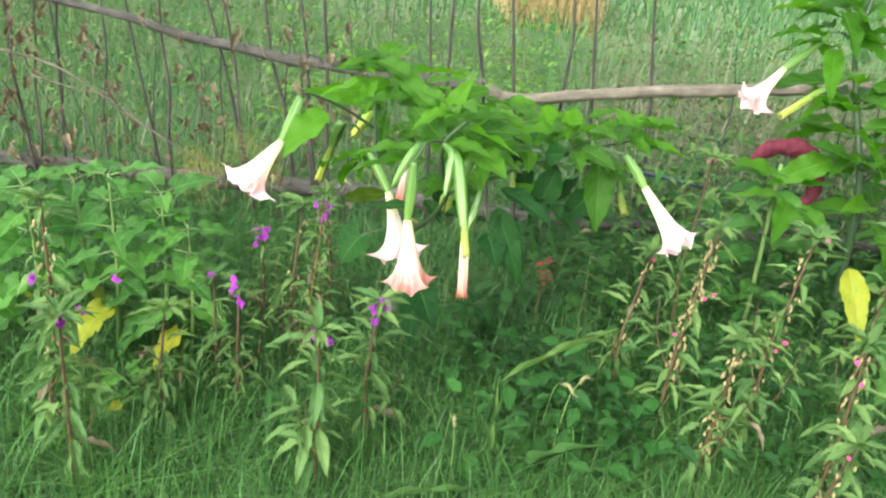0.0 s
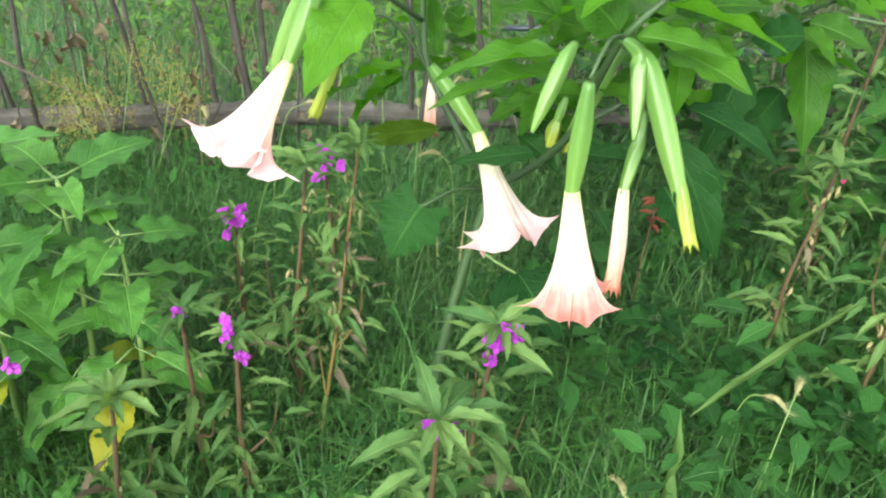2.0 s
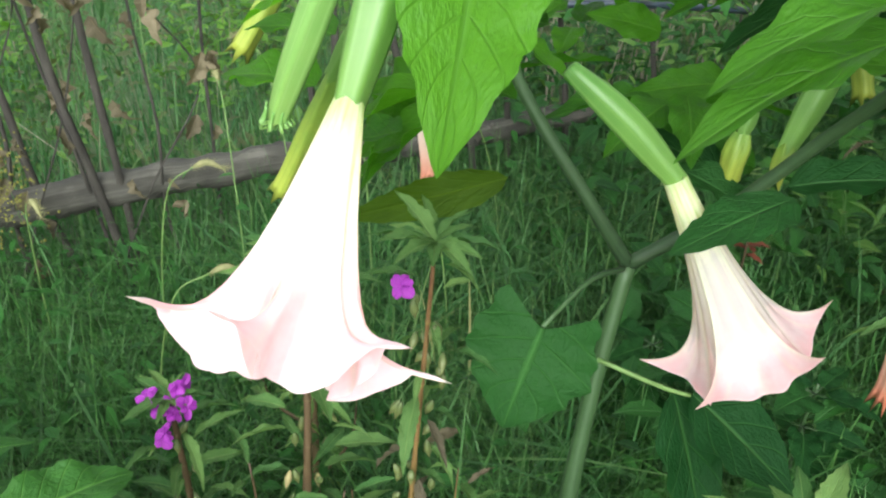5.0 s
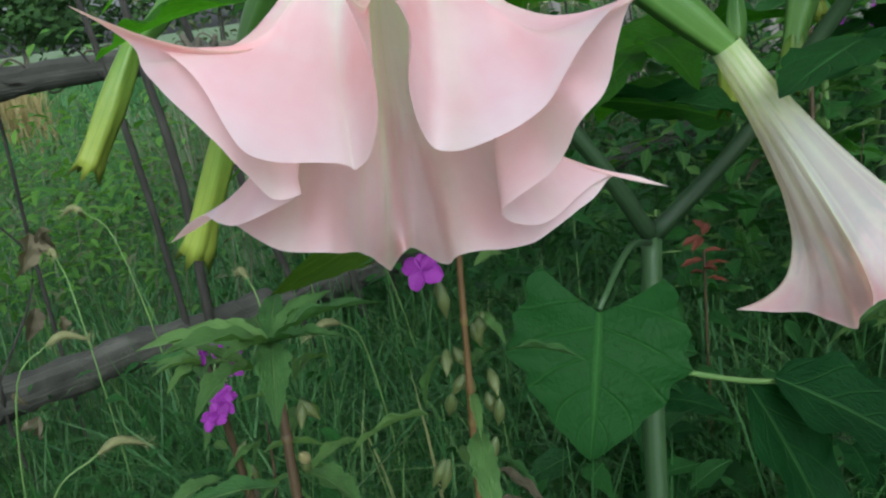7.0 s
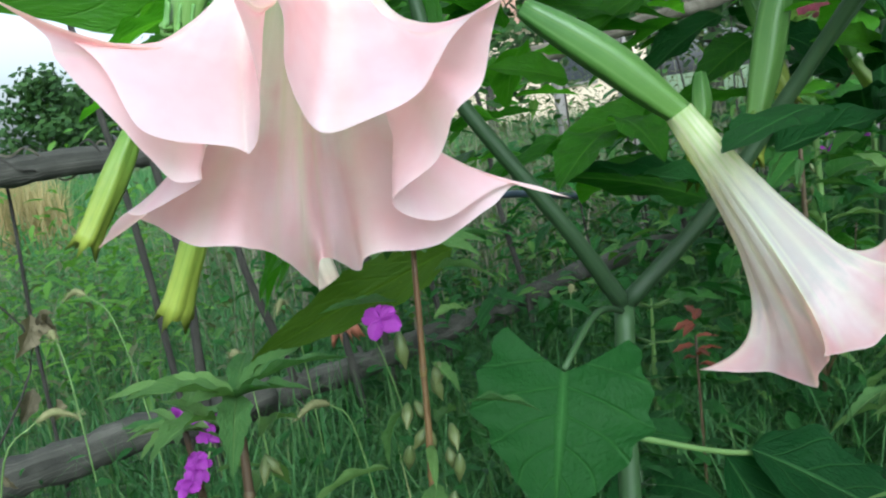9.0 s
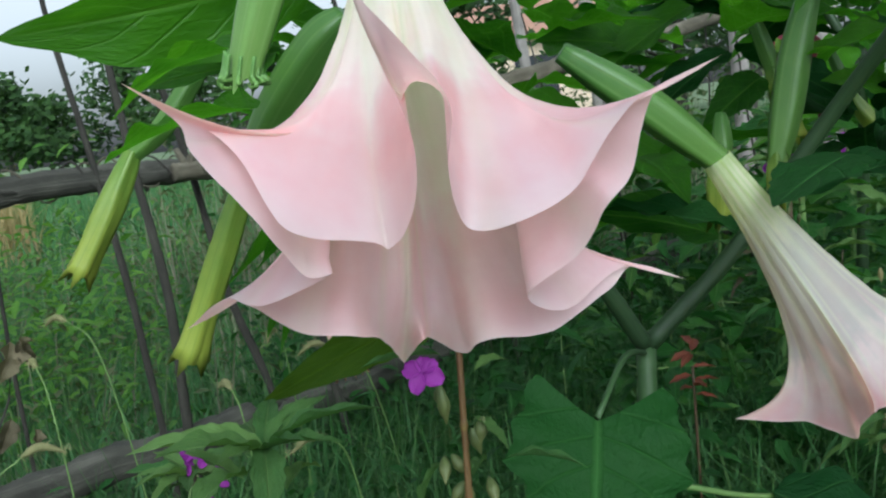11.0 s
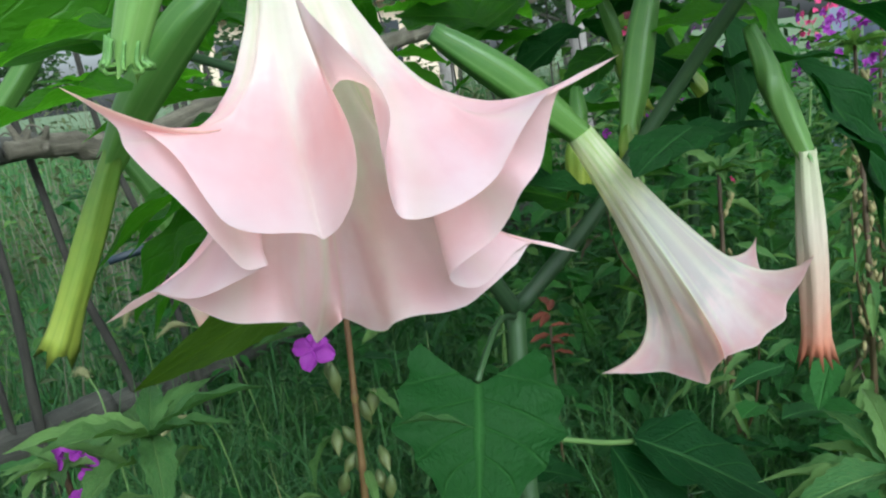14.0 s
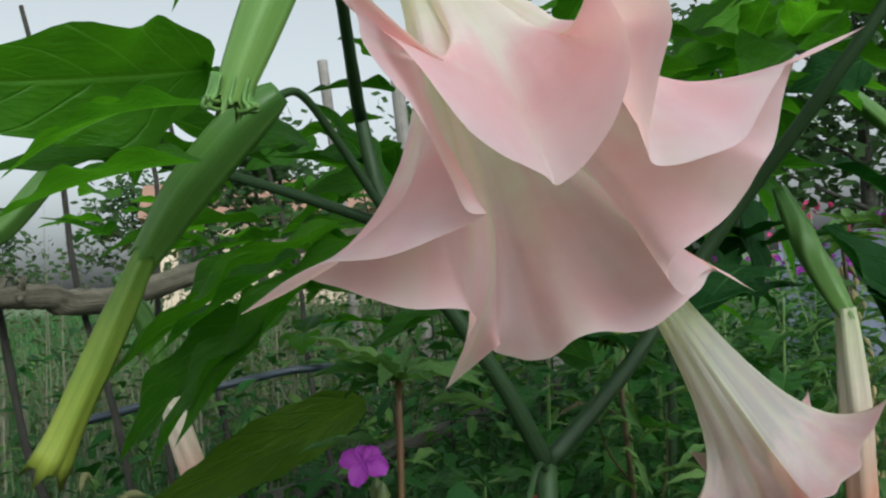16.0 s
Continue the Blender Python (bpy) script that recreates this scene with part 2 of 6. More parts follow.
def faded_material():
    mat, nt, sh, out = nodes_of("withered_petal")
    tc = nt.nodes.new("ShaderNodeTexCoord")
    uv = nt.nodes.new("ShaderNodeSeparateXYZ")
    nt.links.new(tc.outputs["UV"], uv.inputs[0])
    n = noise_of(nt, 40.0, 3.0)
    base = ramp(nt, [(0.0, (0.52, 0.55, 0.34)), (0.35, (0.66, 0.58, 0.46)), (0.75, (0.66, 0.42, 0.32)), (1.0, (0.62, 0.22, 0.13))])
    nt.links.new(calc(nt, "ADD", uv.outputs["Y"], calc(nt, "MULTIPLY", calc(nt, "SUBTRACT", n, 0.5), 0.25)), base.inputs["Fac"])
    nt.links.new(base.outputs[0], sh.inputs["Base Color"])
    sh.inputs["Roughness"].default_value = 0.65
    fine = calc(nt, "SINE", calc(nt, "MULTIPLY", uv.outputs["X"], 120.0))
    bump(nt, sh, calc(nt, "ADD", calc(nt, "MULTIPLY", fine, 0.3), n), 0.3, 0.0008)
    thin(nt, sh, out, base.outputs[0], 0.2)
    return mat


FADED = faded_material()


def green_material(name, low, high, streak, rough=0.42, scale=70.0):
    """Ribbed green skin of a calyx, bud, pod or stem, with lengthwise streaks."""
    mat, nt, sh, out = nodes_of(name)
    tc = nt.nodes.new("ShaderNodeTexCoord")
    uv = nt.nodes.new("ShaderNodeSeparateXYZ")
    nt.links.new(tc.outputs["UV"], uv.inputs[0])
    n = noise_of(nt, scale, 3.0)
    base = ramp(nt, [(0.0, low), (1.0, high)])
    nt.links.new(calc(nt, "ADD", calc(nt, "MULTIPLY", uv.outputs["Y"], 0.8), calc(nt, "MULTIPLY", calc(nt, "SUBTRACT", n, 0.4), 0.5), True), base.inputs["Fac"])
    line = calc(nt, "ABSOLUTE", calc(nt, "SUBTRACT", calc(nt, "FRACT", calc(nt, "MULTIPLY", uv.outputs["X"], 10.0)), 0.5))
    col = mixer(nt, "MIX", calc(nt, "MULTIPLY", calc(nt, "SUBTRACT", 1.0, calc(nt, "MULTIPLY", line, 6.0), True), 0.3), base.outputs[0], streak)
    nt.links.new(col, sh.inputs["Base Color"])
    sh.inputs["Roughness"].default_value = rough
    sh.inputs["Subsurface Weight"].default_value = 0.0
    bump(nt, sh, calc(nt, "ADD", line, n), 0.25, 0.001)
    thin(nt, sh, out, col, 0.12)
    return mat


CALYX = green_material("calyx_green", (0.055, 0.145, 0.026), (0.115, 0.23, 0.042), (0.18, 0.30, 0.09))
CALYX_PALE = green_material("spent_calyx_green", (0.10, 0.24, 0.05), (0.17, 0.30, 0.07), (0.26, 0.38, 0.14))
BUD = green_material("bud_yellow_green", (0.11, 0.22, 0.03), (0.30, 0.34, 0.05), (0.09, 0.16, 0.02))
STEM = green_material("green_stem", (0.018, 0.042, 0.015), (0.036, 0.085, 0.023), (0.055, 0.10, 0.035), 0.55, 90.0)
BALSAM_STEM = green_material("balsam_stem", (0.10, 0.075, 0.03), (0.062, 0.034, 0.022), (0.12, 0.09, 0.035), 0.5, 60.0)
RED_STEM = green_material("reddish_stem", (0.19, 0.145, 0.04), (0.10, 0.042, 0.022), (0.20, 0.15, 0.05), 0.45, 60.0)
PALE_STEM = green_material("pale_stem", (0.10, 0.19, 0.05), (0.16, 0.27, 0.07), (0.2, 0.3, 0.1), 0.5, 60.0)
POD = green_material("seed_pod", (0.065, 0.10, 0.028), (0.13, 0.145, 0.045), (0.11, 0.11, 0.04), 0.5, 80.0)
POD_DRY = green_material("dry_seed_pod", (0.22, 0.20, 0.08), (0.36, 0.30, 0.14), (0.22, 0.17, 0.07), 0.6, 80.0)


def plain_material(name, a, b, scale, rough=0.6, share=0.0, bumpy=0.3, dist=0.002, detail=5.0):
    mat, nt, sh, out = nodes_of(name)
    n = noise_of(nt, scale, detail)
    base = ramp(nt, [(0.3, a), (0.72, b)])
    nt.links.new(n, base.inputs["Fac"])
    nt.links.new(base.outputs[0], sh.inputs["Base Color"])
    sh.inputs["Roughness"].default_value = rough
    bump(nt, sh, n, bumpy, dist)
    if share:
        thin(nt, sh, out, base.outputs[0], share)
    return mat


MAGENTA = plain_material("balsam_petal", (0.20, 0.012, 0.25), (0.38, 0.045, 0.43), 90, 0.55, 0.3)
PINKRED = plain_material("pink_balsam_petal", (0.60, 0.03, 0.15), (0.75, 0.10, 0.30), 90, 0.55, 0.3)
COMB = plain_material("cockscomb_velvet", (0.035, 0.001, 0.006), (0.105, 0.003, 0.016), 120, 0.85, 0.05, 0.8, 0.004)
GOLD = plain_material("goldenrod_flower", (0.10, 0.11, 0.014), (0.18, 0.17, 0.022), 60, 0.7, 0.2)
RED_LEAF = plain_material("red_leaf", (0.13, 0.03, 0.016), (0.24, 0.06, 0.025), 60, 0.6, 0.25)
SEEDHEAD = plain_material("foxtail_bristles", (0.17, 0.18, 0.07), (0.27, 0.26, 0.12), 120, 0.8, 0.2, 0.6)


def wood_material(name, a, b, c, scale=9.0, stretch=6.0):
    mat, nt, sh, out = nodes_of(name)
    tc = nt.nodes.new("ShaderNodeTexCoord")
    mp = nt.nodes.new("ShaderNodeMapping")
    mp.inputs["Scale"].default_value = (stretch, 1.0, 1.0)
    nt.links.new(tc.outputs["UV"], mp.inputs["Vector"])
    g = nt.nodes.new("ShaderNodeTexNoise")
    g.inputs["Scale"].default_value, g.inputs["Detail"].default_value = scale, 6.0
    nt.links.new(mp.outputs[0], g.inputs["Vector"])
    n = noise_of(nt, 14.0, 5.0)
    base = ramp(nt, [(0.28, a), (0.5, b), (0.75, c)])
    nt.links.new(calc(nt, "ADD", calc(nt, "MULTIPLY", g.outputs["Fac"], 0.5), calc(nt, "MULTIPLY", n, 0.5)), base.inputs["Fac"])
    nt.links.new(base.outputs[0], sh.inputs["Base Color"])
    sh.inputs["Roughness"].default_value = 0.85
    bump(nt, sh, calc(nt, "ADD", g.outputs["Fac"], n), 0.7, 0.006)
    return mat


BARK = wood_material("grey_bark", (0.016, 0.016, 0.012), (0.045, 0.044, 0.034), (0.14, 0.135, 0.11))
BARK_WARM = wood_material("peeled_pole", (0.035, 0.031, 0.022), (0.10, 0.088, 0.060), (0.27, 0.245, 0.185))
STAKE = wood_material("thin_stick", (0.014, 0.013, 0.010), (0.033, 0.030, 0.023), (0.085, 0.08, 0.062))
OLD_POST = wood_material("weathered_post", (0.13, 0.12, 0.11), (0.24, 0.22, 0.2), (0.36, 0.34, 0.32))


def ground_material():
    mat, nt, sh, out = nodes_of("meadow_soil")
    a, b = noise_of(nt, 0.9, 6.0), noise_of(nt, 24.0, 5.0)
    soil = ramp(nt, [(0.35, (0.035, 0.04, 0.018)), (0.6, (0.03, 0.065, 0.02)), (0.8, (0.07, 0.08, 0.035))])
    nt.links.new(calc(nt, "ADD", calc(nt, "MULTIPLY", a, 0.5), calc(nt, "MULTIPLY", b, 0.5)), soil.inputs["Fac"])
    # paler dry turf away from the garden
    tc = nt.nodes.new("ShaderNodeTexCoord")
    sp = nt.nodes.new("ShaderNodeSeparateXYZ")
    nt.links.new(tc.outputs["Object"], sp.inputs[0])
    far = nt.nodes.new("ShaderNodeMapRange")
    far.inputs[1].default_value, far.inputs[2].default_value = 3.4, 5.0
    nt.links.new(sp.outputs["Y"], far.inputs[0])
    turf = ramp(nt, [(0.3, (0.07, 0.14, 0.06)), (0.7, (0.17, 0.22, 0.11))])
    nt.links.new(a, turf.inputs["Fac"])
    nt.links.new(mixer(nt, "MIX", far.outputs[0], soil.outputs[0], turf.outputs[0]), sh.inputs["Base Color"])
    sh.inputs["Roughness"].default_value = 0.95
    bump(nt, sh, b, 0.8, 0.02)
    return mat


SOIL = ground_material()
# Warm evening sun on the house wall is put into the plaster colour.
PLASTER = plain_material("sunlit_plaster", (0.62, 0.50, 0.36), (0.72, 0.60, 0.45), 3, 0.8)
ROOF = plain_material("roof_sheet", (0.30, 0.17, 0.12), (0.38, 0.22, 0.15), 6, 0.8)
WINDOW_DARK = plain_material("dark_window", (0.03, 0.035, 0.04), (0.05, 0.055, 0.06), 3, 0.2)
BLUE_SHEET = plain_material("pale_blue_sheet", (0.13, 0.15, 0.21), (0.19, 0.21, 0.28), 5, 0.6)
HOSE = plain_material("dark_hose", (0.012, 0.02, 0.03), (0.03, 0.045, 0.06), 30, 0.45)

# ---- building helpers ----
RNG = random.Random(7)


def catmull(points, steps=6):
    """A smooth line through the points."""
    pts = [Vector(p) for p in points]
    if len(pts) < 3:
        return [pts[0].lerp(pts[-1], i / steps) for i in range(steps + 1)]
    ext = [2 * pts[0] - pts[1], *pts, 2 * pts[-1] - pts[-2]]
    out = []
    for a, b, c, d in zip(ext, ext[1:], ext[2:], ext[3:]):
        for i in range(steps):
            t = i / steps
            out.append(0.5 * (2 * b + (c - a) * t + (2 * a - 5 * b + 4 * c - d) * t * t + (3 * b - a - 3 * c + d) * t ** 3))
    out.append(pts[-1])
    return out


def make_mesh(name, verts, faces, mat, uvs=None, smooth=True):
    me = bpy.data.meshes.new(name)
    me.from_pydata([tuple(v) for v in verts], [], faces)
    if uvs is not None:
        layer = me.uv_layers.new(name="UVMap")
        loops = np.empty(len(me.loops), dtype=np.int32)
        me.loops.foreach_get("vertex_index", loops)
        layer.data.foreach_set("uv", np.asarray(uvs, dtype=np.float32)[loops].ravel())
    if smooth:
        me.polygons.foreach_set("use_smooth", [True] * len(me.polygons))
    me.materials.append(mat)
    me.update()
    return me


def child(name, me, parent, m=None, label=""):
    """One mesh object under a thing or under a part."""
    ob = new(name, me)
    ob.parent = parent
    ob.matrix_parent_inverse = parent.matrix_world.inverted() if parent else Matrix()
    if m is not None:
        ob.matrix_basis = m
    return tagged(ob, label)


def thing(name, at, label, category, group="", kind=""):
    ob = new(name)
    ob.empty_display_size = 0.05
    ob.matrix_world = Matrix.Translation(at)
    ob.location = at
    bpy.context.view_layer.update()
    return tagged(ob, label, category, group, kind)


def tube_data(path, radii, sides=8, start=0, cap=True, knob=0.0):
    """Vertices, faces and uvs of a round rod along a line; radii are spread evenly over it."""
    n = len(path)
    verts, faces, uvs = [], [], []
    up = Vector((0.13, 0.21, 0.97))
    for i, p in enumerate(path):
        d = (path[min(i + 1, n - 1)] - path[max(i - 1, 0)]).normalized()
        if abs(d.dot(up)) > 0.97:
            up = Vector((0.9, 0.3, 0.1))
        x = d.cross(up).normalized()
        y = d.cross(x)
        s = i / (n - 1) * (len(radii) - 1)
        k = min(int(s), len(radii) - 2)
        r = radii[k] + (radii[k + 1] - radii[k]) * (s - k)
        for j in range(sides):
            a = 2 * math.pi * j / sides
            rr = r * (1 + (knob * noise.noise(p * 60 + Vector((j, 0, 0))) if knob else 0))
            verts.append(p + x * (rr * math.cos(a)) + y * (rr * math.sin(a)))
            uvs.append((j / sides, i / (n - 1)))
    for i in range(n - 1):
        for j in range(sides):
            a, b = start + i * sides + j, start + i * sides + (j + 1) % sides
            faces.append((a, b, b + sides, a + sides))
    if cap:
        faces.append(tuple(start + j for j in reversed(range(sides))))
        faces.append(tuple(start + (n - 1) * sides + j for j in range(sides)))
    return verts, faces, uvs


def rod(name, points, radii, mat, parent, sides=8, steps=6, label="", knob=0.0):
    v, f, u = tube_data(catmull(points, steps), radii, sides, knob=knob)
    return child(name, make_mesh(name, v, f, mat, u), parent, None, label)


def frame_to(base, tip, hint, length=1.0, width=1.0):
    """The pose of a leaf whose x runs from base to tip and whose upper side faces hint."""
    base, tip = Vector(base), Vector(tip)
    x = tip - base
    full = x.length
    x = x / full
    h = Vector(hint)
    z = (h - x * h.dot(x))
    z = z.normalized() if z.length > 1e-4 else x.orthogonal().normalized()
    y = z.cross(x)
    m = Matrix((x, y, z)).transposed().to_4x4()
    return Matrix.Translation(base) @ m @ Matrix.Diagonal((full * length, width, full * length, 1))


def leaf_mesh(name, mat, seed, shape="ovate", nu=14, nv=8, bend=0.18, fold=0.12, wave=0.03, teeth=0, tooth=0.0, stalk=0.0):
    """A leaf of length 1 along x and width 1 across y: midrib sunk, sides raised, edge waved, tip bent down."""
    r = random.Random(seed)
    ph = r.random() * 6
    verts, faces, uvs = [], [], []
    twist = r.uniform(-0.25, 0.25)
    for i in range(nu + 1):
        u = i / nu
        if shape == "ovate":
            w = (math.sin(math.pi * u ** 0.72) ** 0.85) * (1 - 0.25 * u)
        elif shape == "lance":
            w = math.sin(math.pi * min(1, u ** 0.85)) ** 0.9
        elif shape == "heart":
            w = (math.sin(math.pi * min(1, (u * 0.94 + 0.06) ** 0.6)) ** 0.8)
        elif shape == "shield":
            w = min(0.72 + 1.1 * u, 1.0 - 0.12 * max(0, u - 0.25), 1.55 * (1 - u) ** 0.8) + 0.05 * math.sin(u * 21) * (1 - u)
        else:
            w = (1 - u) ** 0.6 * min(1, u * 8)
        w = max(w, 0.0)
        for j in range(nv + 1):
            v = j / nv * 2 - 1
            edge = abs(v)
            saw = (teeth * u) % 1.0 - 0.5 if teeth >= 8 else math.sin(teeth * math.pi * 2 * u)
            half = 0.5 * w * (1 + (tooth * saw if edge > 0.95 else 0))
            lobe = 0.09 * (edge ** 2) * (1 - u) ** 6 if shape == "heart" else 0.2 * edge ** 1.2 * (1 - u) ** 3 if shape == "shield" else 0
            x = u - lobe * 1.4
            y = v * half
            z = fold * edge * w * 0.5 + wave * edge ** 1.5 * math.sin(u * 17 + ph + (1.5 if v > 0 else 0)) * w
            z += 0.012 * w * math.cos((u - 0.35 * edge) * 2 * math.pi * 8) * edge * (1 - edge) * 2
            z -= bend * u * u - bend * u * 0.35
            z += twist * y * u * 0.6
            verts.append((x, y, z))
            uvs.append((u, j / nv))
    for i in range(nu):
        for j in range(nv):
            a = i * (nv + 1) + j
            faces.append((a, a + nv + 1, a + nv + 2, a + 1))
    return make_mesh(name, verts, faces, mat, uvs)

# ---- ground ----
def ground_height(x, y):
    near = 0.02 * noise.noise(Vector((x * 1.3, y * 1.3, 0.2))) + 0.012 * noise.noise(Vector((x * 5, y * 5, 3.0)))
    return near + 0.012 * max(0.0, y - 12.0) ** 0.8


def build_ground():
    xs = [-400, -150, -60, -25, -12] + [-7 + 0.25 * i for i in range(57)] + [12, 25, 60, 150, 400]
    ys = [-300, -100, -30, -10] + [-4 + 0.25 * i for i in range(61)] + [14, 18, 26, 40, 70, 120, 220, 450]
    verts = [(x, y, ground_height(x, y)) for y in ys for x in xs]
    w = len(xs)
    faces = [(j * w + i, j * w + i + 1, (j + 1) * w + i + 1, (j + 1) * w + i) for j in range(len(ys) - 1) for i in range(w - 1)]
    ob = new("ground", make_mesh("ground", verts, faces, SOIL))
    return tagged(ob, "dark garden soil running into a pale green meadow", "ground", kind="structure")


ground = build_ground()


def blades(name, mat, label, category, count, area, height, width, seed, lean=0.5, keep=None, segments=3):
    """Many grass blades in one mesh: curved tapering strips."""
    g = np.random.default_rng(seed)
    x = g.uniform(area[0], area[1], count)
    y = g.uniform(area[2], area[3], count)
    if keep is not None:
        m = keep(x, y, g)
        x, y = x[m], y[m]
    n = len(x)
    # blades stand in tufts
    x = x + g.normal(0, 0.012, n)
    h = g.uniform(height[0], height[1], n) * (0.6 + 0.4 * g.random(n))
    wd = g.uniform(width[0], width[1], n)
    az = g.uniform(0, 2 * np.pi, n)
    ln = np.abs(g.normal(0, lean, n))
    z0 = np.array([ground_height(a, b) for a, b in zip(x, y)]) - 0.01
    rows = []
    uv = []
    side = az + np.pi / 2 + g.normal(0, 0.5, n)
    for k in range(segments + 1):
        s = k / segments
        out = h * ln * s ** 1.8
        up = h * s * (1 - 0.25 * np.minimum(ln, 1.6) * s)
        cx, cy, cz = x + np.cos(az) * out, y + np.sin(az) * out, z0 + up
        half = wd * (1 - s) ** 0.7 * 0.5 + 0.0002
        for sg in (-1, 1):
            rows.append(np.stack([cx + sg * half * np.cos(side), cy + sg * half * np.sin(side), cz], 1))
            uv.append(np.stack([np.full(n, s), np.full(n, 0.5 + 0.5 * sg)], 1))
    per = 2 * (segments + 1)
    verts = np.stack(rows, 1).reshape(-1, 3)
    uvs = np.stack(uv, 1).reshape(-1, 2)
    base = (np.arange(n) * per)[:, None]
    faces = np.concatenate([base + np.array([2 * k, 2 * k + 1, 2 * k + 3, 2 * k + 2]) for k in range(segments)], 0)
    me = bpy.data.meshes.new(name)
    me.vertices.add(len(verts))
    me.vertices.foreach_set("co", verts.ravel().astype(np.float32))
    me.loops.add(faces.size)
    me.loops.foreach_set("vertex_index", faces.ravel().astype(np.int32))
    me.polygons.add(len(faces))
    me.polygons.foreach_set("loop_start", np.arange(0, faces.size, 4, dtype=np.int32))
    me.polygons.foreach_set("use_smooth", np.ones(len(faces), dtype=bool))
    layer = me.uv_layers.new(name="UVMap")
    layer.data.foreach_set("uv", uvs[faces.ravel()].ravel().astype(np.float32))
    me.materials.append(mat)
    me.update()
    me.validate()
    return tagged(new(name, me), label, category, kind="stuff")


def leaf_scatter(name, mat, label, category, count, area, zr, size, seed, keep=None, flat=0.6, ratio=0.5):
    """Many small weed leaves on unseen stalks, in one mesh."""
    g = np.random.default_rng(seed)
    x, y = g.uniform(area[0], area[1], count), g.uniform(area[2], area[3], count)
    if keep is not None:
        m = keep(x, y, g)
        x, y = x[m], y[m]
    n = len(x)
    z = np.array([ground_height(a, b) for a, b in zip(x, y)]) + g.uniform(zr[0], zr[1], n) * g.random(n) ** 0.7
    L = g.uniform(size[0], size[1], n)
    az = g.uniform(0, 2 * np.pi, n)
    el = g.normal(-0.1, flat * 0.6, n)
    d = np.stack([np.cos(az) * np.cos(el), np.sin(az) * np.cos(el), np.sin(el)], 1)
    s = np.stack([-np.sin(az), np.cos(az), g.normal(0, 0.3, n)], 1)
    s /= np.linalg.norm(s, axis=1)[:, None]
    nrm = np.cross(d, s)
    c = np.stack([x, y, z], 1)
    outline = [(0, 0, 0), (0.3, -0.42, 0.06), (0.3, 0, 0.0), (0.3, 0.42, 0.06), (0.65, -0.32, 0.03), (0.65, 0, -0.03), (0.65, 0.32, 0.03), (1, 0, -0.14)]
    verts = np.stack([c + L[:, None] * (d * u + s * (v * ratio) + nrm * w) for u, v, w in outline], 1).reshape(-1, 3)
    uvs = np.tile(np.array([(u, 0.5 + v) for u, v, w in outline]), (n, 1))
    fs = []
    for i in range(n):
        b = i * 8
        fs += [(b, b + 1, b + 2), (b, b + 2, b + 3), (b + 1, b + 4, b + 5, b + 2), (b + 2, b + 5, b + 6, b + 3), (b + 4, b + 7, b + 5), (b + 5, b + 7, b + 6)]
    return tagged(new(name, make_mesh(name, verts, fs, mat, uvs)), label, category, kind="stuff")


# ---- fence of branches ----
fence = thing("fence", (0, 3.6, 0), "rustic fence of grey branches tied with thin sticks", "fence")


def fence_rail(points, radii, mat, label):
    """A crooked branch with knots, stubs of cut twigs and strips of loose bark."""
    g = random.Random(int(abs(points[0][0]) * 100 + points[0][2] * 1000))
    line = catmull(points, 26)
    line = [p + Vector((0, noise.noise(p * 5) * 0.010, noise.noise(p * 4 + Vector((7, 0, 0))) * 0.012)) for p in line]
    v, f, u = tube_data(line, radii, 14, knob=0.30)
    rail = child("rail", make_mesh("rail", v, f, mat, u), fence, None, label)
    for k in range(len(line) // 9):
        p = line[g.randrange(3, len(line) - 3)]
        a = g.uniform(0, 6.28)
        d = Vector((g.uniform(-0.6, 0.6), math.cos(a), math.sin(a))).normalized()
        rod("twig_stub", [p, p + d * (radii[1] + g.uniform(0.008, 0.03))], [radii[1] * 0.35, radii[1] * 0.2], mat, rail, 6, 3, "", 0.3)


fence_rail([(-2.6, 3.62, 1.02), (-1.76, 3.6, 0.94), (-1.18, 3.6, 0.85), (-0.74, 3.6, 0.812), (-0.2, 3.60, 0.797), (0.08, 3.61, 0.795)], [0.016, 0.018, 0.022, 0.027, 0.024], BARK, "dark grey knotted branch rail")
fence_rail([(0.0, 3.565, 0.79), (0.12, 3.565, 0.785), (0.26, 3.57, 0.775), (0.79, 3.57, 0.87), (1.2, 3.57, 0.93), (2.6, 3.6, 1.12)], [0.018, 0.026, 0.024, 0.026, 0.022], BARK_WARM, "brown peeled pole rail")
fence_rail([(-3.0, 3.62, 0.20), (-2.05, 3.62, 0.19), (-1.2, 3.61, 0.21), (-0.5, 3.6, 0.235), (0.1, 3.6, 0.235)], [0.03, 0.034, 0.04, 0.036], BARK, "thick grey log rail near the ground")
fence_rail([(-0.1, 3.64, 0.2), (0.5, 3.63, 0.22), (0.9, 3.62, 0.25), (2.4, 3.62, 0.3)], [0.03, 0.032, 0.028], BARK, "dark log rail near the ground")


# ---- thin sticks of the fence ----
def fence_stick(x0, z0, x1, z1, r, dy=0.0, seed=0):
    g = random.Random(seed)
    pts = []
    for i in range(6):
        s = i / 5
        pts.append((x0 + (x1 - x0) * s + g.gauss(0, 0.009), 3.6 + dy + g.gauss(0, 0.012) + 0.05 * (s - 0.5), z0 + (z1 - z0) * s))
    rod("stick", pts, [r * 1.1, r * 0.85, r * 0.55], STAKE, fence, 6, 4, "", 0.25)


